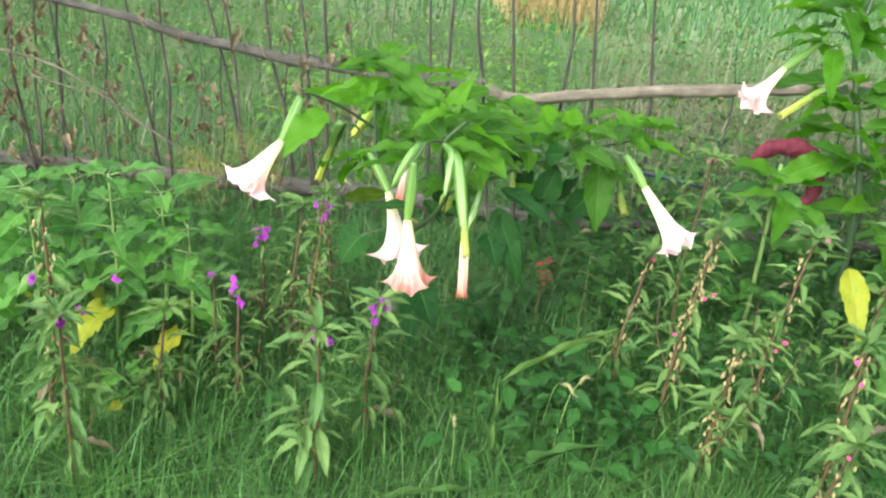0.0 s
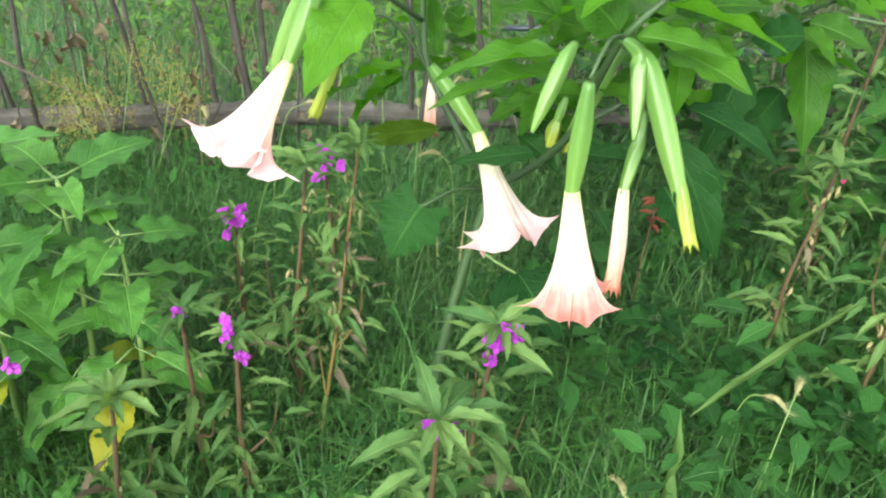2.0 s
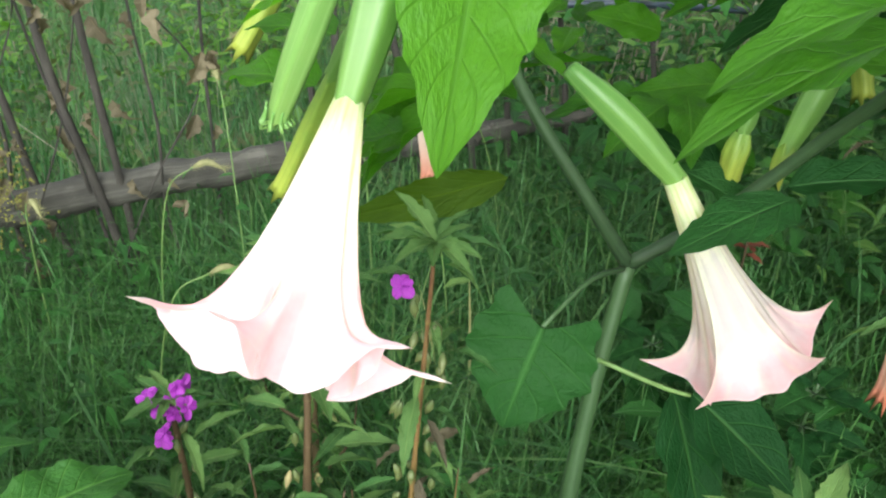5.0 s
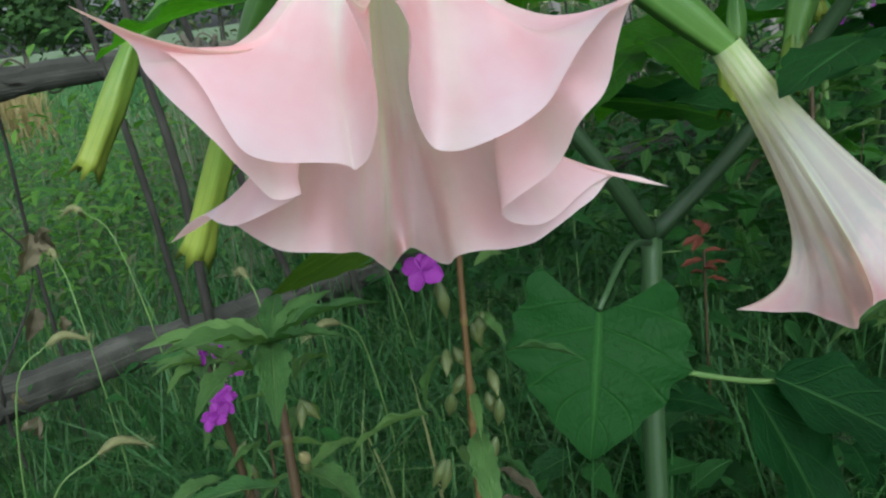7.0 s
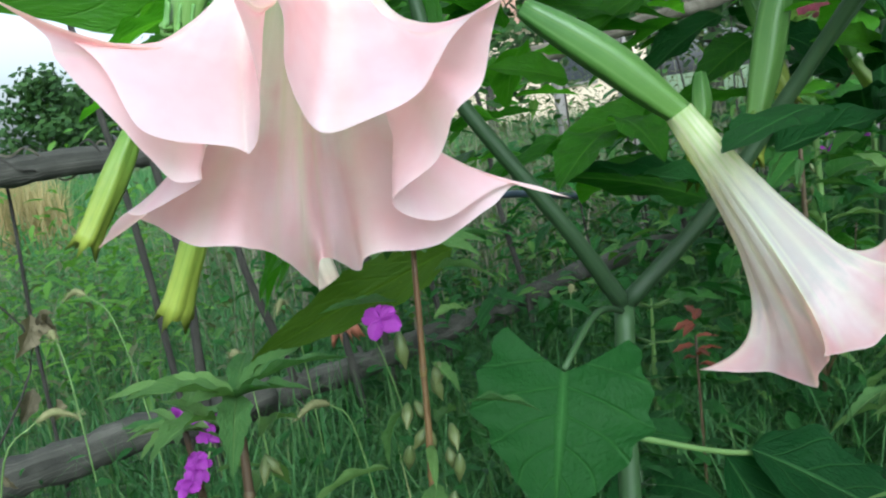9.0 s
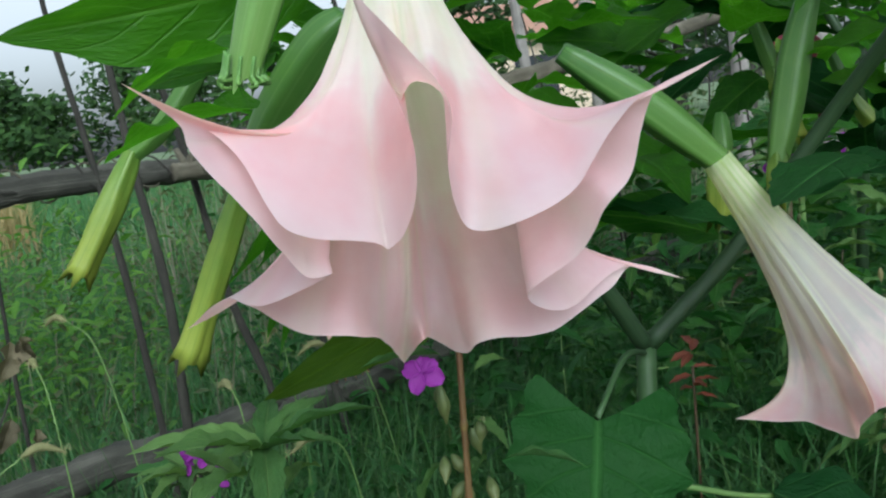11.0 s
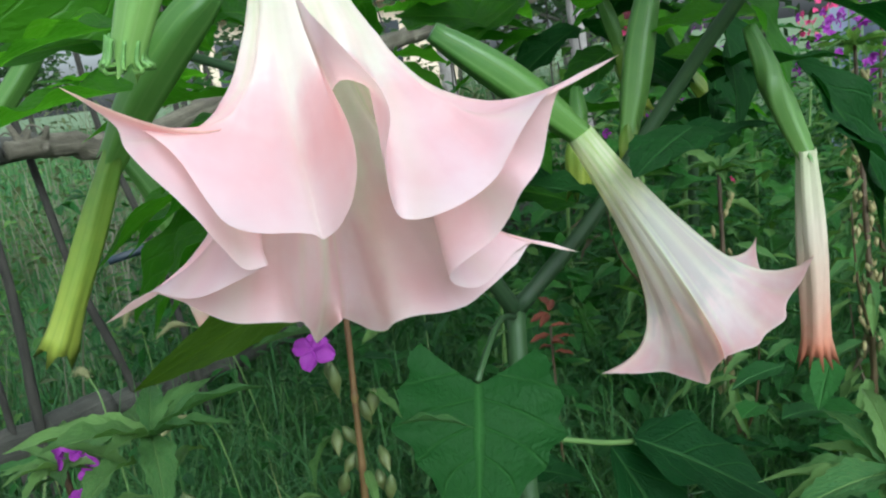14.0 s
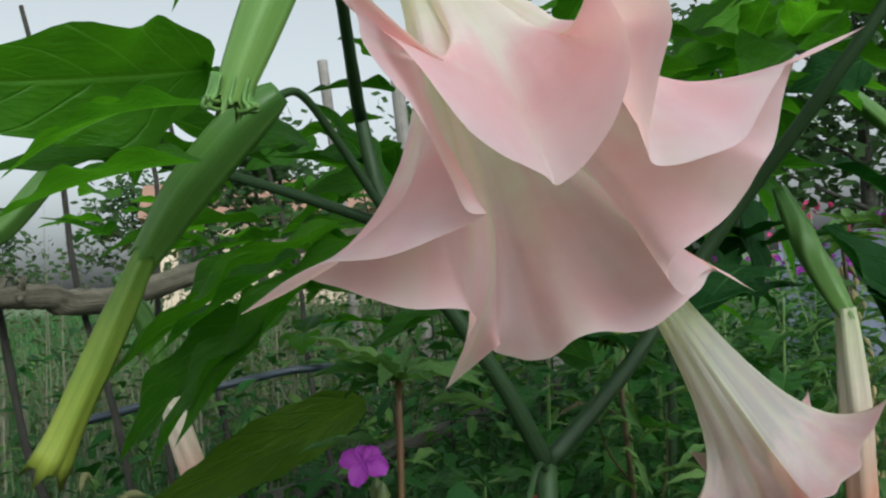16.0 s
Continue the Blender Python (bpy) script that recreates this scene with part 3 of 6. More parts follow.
STICK = random.Random(11)
for i, (xb, xt, top) in enumerate([(-1.78, -1.79, 0.98), (-1.9, -2.01, 1.1), (-1.35, -1.5, 1.1), (-1.26, -1.33, 1.05), (-0.95, -1.19, 1.25), (-0.91, -1.08, 1.2), (-0.73, -0.93, 1.3), (-0.61, -0.76, 1.3), (-0.57, -0.62, 1.3), (-0.12, -0.18, 1.4), (-0.06, -0.08, 1.4), (0.16, 0.0, 1.3), (0.29, 0.14, 1.35), (0.62, 0.5, 1.3), (0.87, 0.73, 1.35), (0.44, 0.4, 1.3)]):
    fence_stick(xb - (xt - xb) * 0.3, -0.02, xt, top, 0.0075 + 0.003 * STICK.random(), STICK.choice((-0.02, 0.05)), i)
for i in range(34):
    x = -3.2 + i * 0.17 + STICK.uniform(-0.06, 0.06)
    if -0.35 < x < 1.1:
        continue
    fence_stick(x, -0.02, x - STICK.uniform(-0.04, 0.14), STICK.uniform(0.75, 1.3), STICK.uniform(0.0035, 0.0065), STICK.choice((-0.02, 0.05)), 40 + i)

# ---- the angel's trumpet ----
def corolla_mesh(name, joint, lobes, mat, r0=0.0105, belly=0.014, mouth=0.027, waist=0.42, drop=0.14, pinch=0.15, tail=None, low=0.45, share=0.45, along=34, steps=6, crease=4.4):
    """A trumpet from its joint to its rim, which runs through the lobes in turn, each from its tip. The folds stay near the rim; the tube is ribbed."""
    def blur(a, sigma):
        k = np.arange(-int(3 * sigma), int(3 * sigma) + 1)
        w = np.exp(-0.5 * (k / sigma) ** 2)
        return sum(wi * np.roll(a, -ki, axis=0) for wi, ki in zip(w / w.sum(), k))

    def unit(a):
        return a / np.linalg.norm(a, axis=1)[:, None]

    J = np.array(joint)
    rim, tip, turn = [], [], []
    for k, lobe in enumerate(lobes):
        fine = catmull([*lobe, lobes[(k + 1) % len(lobes)][0]], steps)[:-1]
        m = len(fine)
        rim += [tuple(p) for p in fine]
        tip += [max(0.0, 1 - min(i, m - i) / (m * 0.36)) ** 1.3 for i in range(m)]
        turn += [(k + i / m) / 5 for i in range(m)]
    rim, tip = np.array(rim), np.array(tip)
    n = len(rim)
    soft, tips = blur(rim, 8.0), blur(tip, 5.7)
    c = rim.mean(0)
    axis = c - J
    L = np.linalg.norm(axis)
    axis /= L
    ex = rim[0] - J
    ex -= axis * (ex @ axis)
    ex /= np.linalg.norm(ex)
    ey = np.cross(axis, ex)
    sense = 1 if (np.cross(rim - c, np.roll(rim, -1, 0) - c) @ axis).sum() > 0 else -1
    run = np.r_[0, np.cumsum(np.linalg.norm(np.roll(soft, -1, 0) - soft, axis=1))]
    phi = 2 * np.pi * sense * run[:-1] / run[-1]
    rr = soft - J
    reach = rr @ axis
    rad = np.cos(phi)[:, None] * ex + np.sin(phi)[:, None] * ey + 0.8 * unit(rr - np.outer(reach, axis))
    rad = unit(blur(unit(rad), 6.8))
    # one lobe may be no more than a short tail at the rim
    crisp = np.full(n, crease)
    if tail is not None:
        crisp = crisp + 13.0 * blur((np.abs(np.array(turn) * 5 - tail) < 0.3).astype(float), 4.0)
    # ribs follow the lobes
    rib = np.cos(2 * np.pi * 5 * np.array(turn))
    fine_rib = np.cos(2 * np.pi * 15 * np.array(turn))
    p0 = J + rad * r0
    p1 = J + axis * (waist * L) + rad * belly
    p2 = J + np.outer(low * L + share * np.minimum(reach, L) + drop * L * tips, axis) + rad * (mouth * (1 - pinch * tips))[:, None]
    verts, faces, uvs = [], [], []
    for i in range(n + 1):
        k = i % n
        for j in range(along + 1):
            w = j / along
            q = p0[k] * (1 - w) ** 3 + p1[k] * 3 * w * (1 - w) ** 2 + p2[k] * 3 * w * w * (1 - w) + soft[k] * w ** 3 + (rim[k] - soft[k]) * w ** crisp[k]
            q = q + rad[k] * ((0.0009 * rib[k] + 0.0003 * fine_rib[k]) * math.sin(math.pi * min(1, w * 1.15)) ** 0.7 if w < 0.87 else 0.0)
            v = Vector(q)
            q = q + rad[k] * (noise.noise(v * 46) * 0.0022 * w * w + noise.noise(v * 140) * 0.0006 * w)
            verts.append(q)
            uvs.append((turn[k] if i < n else len(lobes) / 5, w))
    m = along + 1
    for i in range(n):
        for j in range(along):
            a = i * m + j
            faces.append((a, a + 1, a + m + 1, a + m))
    return make_mesh(name, verts, faces, mat, uvs)


def calyx_mesh(name, path, width, mat, teeth=5, open_end=True, sides=20):
    """A five-cornered green sleeve that ends in points."""
    line = catmull(path, 8)
    n = len(line)
    verts, faces, uvs = [], [], []
    up = Vector((0.2, 0.3, 0.93))
    for i, p in enumerate(line):
        d = (line[min(i + 1, n - 1)] - line[max(i - 1, 0)]).normalized()
        x = d.cross(up).normalized()
        y = d.cross(x)
        s = i / (n - 1)
        r = width * (0.30 + 0.78 * math.sin(math.pi * min(1, 0.08 + s * 0.78)) ** 0.8) if open_end else width * (0.16 + 0.95 * math.sin(math.pi * min(0.985, 0.05 + s * 0.95)) ** 0.75)
        for j in range(sides):
            a = 2 * math.pi * j / sides
            rr = r * (1 + 0.10 * math.cos(5 * a))
            tooth = 0.0
            if open_end and i == n - 1:
                tooth = width * 0.9 * (0.5 + 0.5 * math.cos(5 * a)) ** 2
            verts.append(p + x * rr * math.cos(a) + y * rr * math.sin(a) + d * tooth)
            uvs.append((j / sides, s))
    for i in range(n - 1):
        for j in range(sides):
            a, b = i * sides + j, i * sides + (j + 1) % sides
            faces.append((a, b, b + sides, a + sides))
    faces.append(tuple(reversed(range(sides))))
    if not open_end:
        faces.append(tuple((n - 1) * sides + j for j in range(sides)))
    return make_mesh(name, verts, faces, mat, uvs)


def bud_mesh(name, path, width, mat, flare=1.0, sides=20, ridge=0.14):
    """A furled trumpet bud: a pleated sleeve with little tails at its end."""
    line = catmull(path, 8)
    n = len(line)
    verts, faces, uvs = [], [], []
    up = Vector((0.2, 0.3, 0.93))
    for i, p in enumerate(line):
        d = (line[min(i + 1, n - 1)] - line[max(i - 1, 0)]).normalized()
        x = d.cross(up).normalized()
        y = d.cross(x)
        s = i / (n - 1)
        r = width * (0.5 + 0.5 * math.sin(math.pi * (0.1 + 0.75 * s)) + (flare - 1) * s ** 6)
        for j in range(sides):
            a = 2 * math.pi * j / sides
            rr = r * (1 + ridge * math.cos(5 * a + 2.5 * s) + 0.05 * math.sin(3 * a - 6 * s))
            tail = width * (1.3 if j % 4 == 0 else 0.1) if i == n - 1 else 0
            verts.append(p + (x * math.cos(a) + y * math.sin(a)) * (rr + tail * 0.35) + d * tail)
            uvs.append((j / sides, s))
    for i in range(n - 1):
        for j in range(sides):
            a, b = i * sides + j, i * sides + (j + 1) % sides
            faces.append((a, b, b + sides, a + sides))
    k = len(verts)
    verts.append(line[-1] - (line[-1] - line[-2]) * 0.5)
    uvs.append((0.5, 1))
    for j in range(sides):
        faces.append(((n - 1) * sides + j, (n - 1) * sides + (j + 1) % sides, k))
    return make_mesh(name, verts, faces, mat, uvs)


def rim_of(joint, centre, tip_r, hollow_r, tip_back, seed, turn=0.0):
    """Five lobes of a usual trumpet: drawn-out tips bent back, rounded edges lower and closer in."""
    g = random.Random(seed)
    J, c = Vector(joint), Vector(centre)
    ax = (c - J).normalized()
    ex = ax.orthogonal().normalized()
    ey = ax.cross(ex)

    def place(a, r, z):
        return c + (ex * math.cos(a) + ey * math.sin(a)) * r + ax * z
    out = []
    for i in range(5):
        a = turn + 2 * math.pi * i / 5 + g.gauss(0, 0.05)
        w = 2 * math.pi / 5
        h = g.uniform(0.92, 1.08)
        out.append([place(a, tip_r * g.uniform(0.92, 1.12), -tip_back * g.uniform(0.4, 1.3)), place(a + 0.04 * w, tip_r * 0.78, -tip_back * 0.35), place(a + 0.13 * w, tip_r * 0.62, 0.002), place(a + 0.30 * w, hollow_r * 0.98 * h, 0.009),
                    place(a + 0.5 * w, hollow_r * 0.86 * h, 0.016 * g.uniform(0.5, 1.4)), place(a + 0.70 * w, hollow_r * 0.98, 0.009), place(a + 0.87 * w, tip_r * 0.62, 0.002), place(a + 0.96 * w, tip_r * 0.78, -tip_back * 0.35)])
    return out


trumpet = thing("angels_trumpet", (-0.2, 2.36, 0), "bushy angel's trumpet with hanging pale pink flowers", "shrub")


def flower(plant, joint, rim, calyx_path, width=0.013, label="", petal=None, **kw):
    calyx = child("flower", calyx_mesh("calyx", [*calyx_path, joint], width, CALYX), plant, None, label or "hanging trumpet flower in a green calyx")
    child("petals", corolla_mesh("petals", joint, rim, petal or PETAL, **kw), calyx, None, "pale pink trumpet with greenish-white throat")
    return calyx


def bud(plant, calyx_path, bud_path, wc=0.012, wb=0.010, flare=1.3, mat=None):
    c = child("bud", calyx_mesh("bud_calyx", calyx_path, wc, CALYX), plant, None, "furled yellow-green bud in its calyx")
    child("furled_petals", bud_mesh("furled_petals", bud_path, wb, mat or BUD, flare), c)
    return c


def green_bud(plant, path, width):
    return child("closed_bud", calyx_mesh("closed_bud", path, width, CALYX, open_end=False), plant, None, "closed pointed green bud")


def withered(plant, calyx_path, path, r=0.016):
    c = child("withered_flower", calyx_mesh("calyx", calyx_path, 0.011, CALYX), plant, None, "withered flower, collapsed and orange at its end")
    child("withered_petals", bud_mesh("withered_petals", path, r, FADED, 1.35, 40, 0.09), c)


# trunk and limbs
FORK = (-0.11, 2.39, 0.605)
rod("trunk", [(-0.215, 2.33, -0.03), (-0.185, 2.35, 0.25), (-0.15, 2.372, 0.45), FORK], [0.0135, 0.0112, 0.0098, 0.0088], STEM, trumpet, 14, 8, "green woody trunk", 0.08)
rod("limb", [FORK, (-0.165, 2.40, 0.69), (-0.235, 2.44, 0.815), (-0.25, 2.455, 0.90), (-0.26, 2.46, 1.0), (-0.29, 2.46, 1.06)], [0.0082, 0.0066, 0.0052, 0.004], STEM, trumpet, 12, 7, "", 0.10)
rod("limb", [FORK, (-0.05, 2.335, 0.68), (-0.01, 2.26, 0.79), (-0.03, 2.15, 0.91), (-0.03, 2.08, 1.0), (0.02, 2.06, 1.07)], [0.0082, 0.0068, 0.0056, 0.0042], STEM, trumpet, 12, 7, "", 0.10)
rod("limb", [(-0.01, 2.26, 0.79), (0.10, 2.25, 0.86), (0.28, 2.30, 0.93), (0.45, 2.42, 0.95), (0.56, 2.47, 0.97)], [0.0056, 0.0046, 0.0032], STEM, trumpet, 10, 7, "", 0.10)
rod("twig", [(-0.25, 2.455, 0.90), (-0.34, 2.39, 0.97), (-0.42, 2.31, 1.02), (-0.44, 2.25, 1.03)], [0.0048, 0.004, 0.0026], STEM, trumpet, 8, 7, "", 0.10)
rod("twig", [(-0.235, 2.44, 0.815), (-0.26, 2.62, 0.88), (-0.27, 2.85, 0.93), (-0.23, 2.93, 0.93)], [0.0048, 0.004, 0.0026], STEM, trumpet, 8, 7, "", 0.10)
rod("twig", [(-0.03, 2.08, 1.0), (-0.07, 2.03, 1.01), (-0.098, 2.0, 0.97)], [0.004, 0.003, 0.003], STEM, trumpet, 6)

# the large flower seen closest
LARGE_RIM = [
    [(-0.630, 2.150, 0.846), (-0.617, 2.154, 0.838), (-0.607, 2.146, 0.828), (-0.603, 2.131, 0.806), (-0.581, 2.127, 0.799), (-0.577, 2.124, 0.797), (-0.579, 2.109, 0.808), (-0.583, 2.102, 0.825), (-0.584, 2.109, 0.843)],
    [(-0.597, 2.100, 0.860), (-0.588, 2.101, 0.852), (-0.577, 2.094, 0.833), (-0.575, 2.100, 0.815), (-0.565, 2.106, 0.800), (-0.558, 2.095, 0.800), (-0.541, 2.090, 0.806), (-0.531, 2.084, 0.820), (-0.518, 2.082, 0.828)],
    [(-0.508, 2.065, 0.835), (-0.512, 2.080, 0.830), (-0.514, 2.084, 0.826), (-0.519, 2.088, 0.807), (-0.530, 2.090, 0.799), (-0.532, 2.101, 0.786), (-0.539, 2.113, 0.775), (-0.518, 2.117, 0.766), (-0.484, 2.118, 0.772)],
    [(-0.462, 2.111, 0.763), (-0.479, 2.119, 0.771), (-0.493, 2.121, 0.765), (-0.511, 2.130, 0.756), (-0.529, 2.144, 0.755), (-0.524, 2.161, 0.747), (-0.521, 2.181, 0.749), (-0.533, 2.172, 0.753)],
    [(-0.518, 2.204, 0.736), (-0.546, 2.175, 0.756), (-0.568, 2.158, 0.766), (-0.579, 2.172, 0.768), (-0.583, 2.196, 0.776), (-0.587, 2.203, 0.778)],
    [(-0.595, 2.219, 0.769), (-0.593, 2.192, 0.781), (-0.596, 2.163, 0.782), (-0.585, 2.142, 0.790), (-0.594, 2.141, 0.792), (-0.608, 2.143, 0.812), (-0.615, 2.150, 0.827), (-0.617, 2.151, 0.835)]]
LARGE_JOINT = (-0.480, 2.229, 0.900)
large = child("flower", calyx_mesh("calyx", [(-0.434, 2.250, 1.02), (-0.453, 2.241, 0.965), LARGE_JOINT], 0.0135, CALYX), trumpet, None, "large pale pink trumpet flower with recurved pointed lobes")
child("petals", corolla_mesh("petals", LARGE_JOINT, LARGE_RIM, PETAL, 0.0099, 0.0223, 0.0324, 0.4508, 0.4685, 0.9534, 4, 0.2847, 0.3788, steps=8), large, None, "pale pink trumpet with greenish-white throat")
flower(trumpet, (-0.176, 2.267, 0.775), rim_of((-0.176, 2.267, 0.775), (-0.118, 2.193, 0.617), 0.097, 0.057, 0.020, 5, 0.4), [(-0.25, 2.335, 0.862), (-0.21, 2.30, 0.82)], 0.0125, petal=PETAL_SHADED, mouth=0.033, belly=0.0145)
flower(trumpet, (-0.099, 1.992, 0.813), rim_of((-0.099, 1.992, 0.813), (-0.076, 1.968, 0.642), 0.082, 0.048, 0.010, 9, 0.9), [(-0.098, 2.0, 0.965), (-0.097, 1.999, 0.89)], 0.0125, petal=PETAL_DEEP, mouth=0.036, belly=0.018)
flower(trumpet, (0.520, 2.165, 0.917), rim_of((0.520, 2.165, 0.917), (0.617, 2.065, 0.805), 0.068, 0.042, 0.016, 12, 0.2), [(0.462, 2.22, 0.985), (0.495, 2.19, 0.95)], 0.011)
rod("twig", [(0.28, 2.30, 0.93), (0.37, 2.26, 0.985), (0.462, 2.22, 0.987)], [0.004, 0.003, 0.003], STEM, trumpet, 8)
withered(trumpet, [(0.085, 2.225, 0.835), (0.075, 2.20, 0.775), (0.055, 2.17, 0.715)], [(0.055, 2.17, 0.722), (0.064, 2.17, 0.62), (0.071, 2.173, 0.526)], 0.013)
withered(trumpet, [(-0.2, 2.86, 0.80), (-0.17, 2.85, 0.74), (-0.16, 2.84, 0.675)], [(-0.16, 2.84, 0.68), (-0.168, 2.80, 0.61), (-0.174, 2.775, 0.555)], 0.014)
green_bud(trumpet, [(-0.035, 2.075, 1.0), (-0.006, 2.075, 0.975), (-0.008, 2.05, 0.93), (-0.013, 2.02, 0.875)], 0.0115)
bud(trumpet, [(0.0, 2.08, 0.98), (0.014, 2.06, 0.95), (0.032, 2.01, 0.88), (0.045, 1.97, 0.825)], [(0.045, 1.97, 0.835), (0.052, 1.95, 0.795), (0.059, 1.93, 0.762)], 0.0148, 0.0095, 1.2)
green_bud(trumpet, [(-0.09, 2.10, 0.985), (-0.108, 2.087, 0.96), (-0.13, 2.065, 0.92), (-0.151, 2.045, 0.875)], 0.0105)
bud(trumpet, [(0.06, 2.30, 0.91), (0.038, 2.308, 0.854), (0.02, 2.312, 0.80), (0.006, 2.315, 0.76)], [(0.006, 2.315, 0.765), (0.003, 2.316, 0.74), (0.0, 2.317, 0.72)], 0.013, 0.009, 1.0)
# spent calyx beside the large flower
spent = child("spent_calyx", calyx_mesh("spent_calyx", [(-0.445, 2.265, 1.02), (-0.465, 2.29, 0.97), (-0.487, 2.305, 0.91), (-0.503, 2.320, 0.86)], 0.0105, CALYX_PALE), trumpet, None, "empty green calyx with a frayed end")
g = random.Random(77)
for k in range(14):
    a = 2 * math.pi * k / 14 + g.gauss(0, 0.15)
    o = Vector((-0.503 + 0.0095 * math.cos(a), 2.320 + 0.0085 * math.sin(a), 0.861 + 0.003 * math.sin(a)))
    n = Vector((math.cos(a), math.sin(a), 0))
    l = g.uniform(0.001, 0.006)
    curl = [o + Vector((0.002, -0.0015, 0.010)), o + Vector((0, 0, 0.001)), o - Vector((0, 0, l)) + n * 0.003, o - Vector((0, 0, l * 1.1)) - n * 0.003, o - Vector((0, 0, l * 0.45)) - n * 0.005]
    rod("frayed_strip", curl, [0.0011, 0.0012, 0.0005], CALYX_PALE, spent, 6, 5)
rod("twig", [(-0.235, 2.44, 0.815), (-0.28, 2.45, 0.875), (-0.32, 2.45, 0.91), (-0.349, 2.447, 0.905)], [0.004, 0.0032, 0.003], STEM, trumpet, 8)
bud(trumpet, [(-0.346, 2.446, 0.908), (-0.357, 2.465, 0.892), (-0.372, 2.51, 0.85), (-0.384, 2.545, 0.808)], [(-0.383, 2.543, 0.816), (-0.41, 2.575, 0.735), (-0.434, 2.605, 0.662)], 0.0150, 0.0105, 1.6)
bud(trumpet, [(-0.21, 2.92, 0.945), (-0.235, 2.93, 0.91), (-0.27, 2.955, 0.86), (-0.30, 2.985, 0.83)], [(-0.30, 2.985, 0.835), (-0.34, 3.0, 0.765), (-0.378, 3.021, 0.698)], 0.012, 0.016, 1.3)

# leaves of the shrub
OVATE = {}


def leaf_set(mat, shape, count, seed, **kw):
    key = (mat.name, shape, seed, tuple(sorted(kw.items())))
    if key not in OVATE:
        OVATE[key] = [leaf_mesh("leaf", mat, seed * 100 + i, shape, bend=kw.get("bend", 0.22) * (0.6 + 0.25 * i), wave=kw.get("wave", 0.04), fold=kw.get("fold", 0.16),
                                nu=kw.get("nu", 24), nv=kw.get("nv", 8), teeth=kw.get("teeth", 4.3 + i), tooth=kw.get("tooth", 0.055)) for i in range(count)]
    return OVATE[key]


def leaf(plant, base, tip, width, hint, mat, shape="ovate", stalk=True, name="leaf", **kw):
    meshes = leaf_set(mat, shape, 4, 1, **kw)
    b, t = Vector(base), Vector(tip)
    me = meshes[int(abs(b.x * 917 + t.y * 613 + t.z * 271)) % 4]
    ob = child(name, me, plant)
    m = frame_to(b, t, hint, 1.0, width)
    ob.matrix_parent_inverse = plant.matrix_world.inverted()
    ob.matrix_basis = m
    return ob


def spray(plant, node, count, length, width, mat, seed, droop=0.45, azimuths=(0, 6.28), shape="ovate", **kw):
    """Leaves that stand out round a shoot and hang over."""
    g = random.Random(seed)
    n = Vector(node)
    for i in range(count):
        a = azimuths[0] + (azimuths[1] - azimuths[0]) * (i + g.random() * 0.8) / count
        el = g.uniform(-droop, 0.45)
        d = Vector((math.cos(a) * math.cos(el), math.sin(a) * math.cos(el), math.sin(el)))
        l = length * g.uniform(0.65, 1.15)
        b = n + d * l * 0.22 + Vector((0, 0, g.uniform(-0.04, 0.04)))
        leaf(plant, b, b + d * l, width * g.uniform(0.75, 1.15), (g.gauss(0, 0.25), g.gauss(-0.1, 0.25), 1), mat, shape, **kw)


leaf(trumpet, (-0.373, 2.271, 0.988), (-0.458, 2.133, 0.905), 0.100, (-0.3, -0.8, 0.25), LEAF)
leaf(trumpet, (-0.283, 2.453, 0.818), (-0.407, 2.602, 0.726), 0.050, (0, -0.2, 1), LEAF)
leaf(trumpet, (-0.284, 2.445, 0.805), (-0.377, 2.562, 0.673), 0.055, (-0.2, -0.3, 1), LEAF)
leaf(trumpet, (-0.196, 2.516, 0.671), (-0.383, 2.610, 0.603), 0.055, (-0.3, -0.75, 0.35), LEAF_OLIVE)
leaf(trumpet, (-0.092, 2.212, 0.766), (-0.236, 2.196, 0.757), 0.066, (0.04, -0.10, 1), LEAF_DARK, "ovate", bend=0.06, fold=0.03, wave=0.02)
leaf(trumpet, (-0.097, 2.139, 0.950), (-0.285, 2.136, 0.943), 0.066, (0.1, -0.02, 1), LEAF)
leaf(trumpet, (-0.084, 2.153, 0.920), (-0.290, 2.151, 0.889), 0.072, (-0.1, -0.05, 1), LEAF)
leaf(trumpet, (-0.068, 2.160, 0.992), (-0.168, 2.267, 0.996), 0.065, (0, -0.3, 1), LEAF)
leaf(trumpet, (-0.039, 2.079, 1.007), (-0.120, 2.096, 1.083), 0.085, (0, -0.9, 0.6), LEAF)
leaf(trumpet, (-0.016, 2.073, 1.004), (0.097, 2.015, 1.006), 0.060, (0, -0.4, 1), LEAF)
leaf(trumpet, (0.045, 2.101, 1.029), (0.173, 2.093, 1.058), 0.080, (0, -0.5, 1), LEAF)
leaf(trumpet, (0.047, 2.103, 0.977), (0.136, 2.006, 0.966), 0.090, (0.1, -0.5, 1), LEAF)
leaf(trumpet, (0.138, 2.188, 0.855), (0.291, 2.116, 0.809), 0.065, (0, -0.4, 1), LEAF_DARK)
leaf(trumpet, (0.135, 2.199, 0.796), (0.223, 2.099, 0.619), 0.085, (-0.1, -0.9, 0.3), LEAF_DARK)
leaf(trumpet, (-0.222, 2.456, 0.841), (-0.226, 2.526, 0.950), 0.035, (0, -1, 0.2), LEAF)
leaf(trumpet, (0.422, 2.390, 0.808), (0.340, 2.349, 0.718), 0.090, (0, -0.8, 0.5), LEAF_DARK)
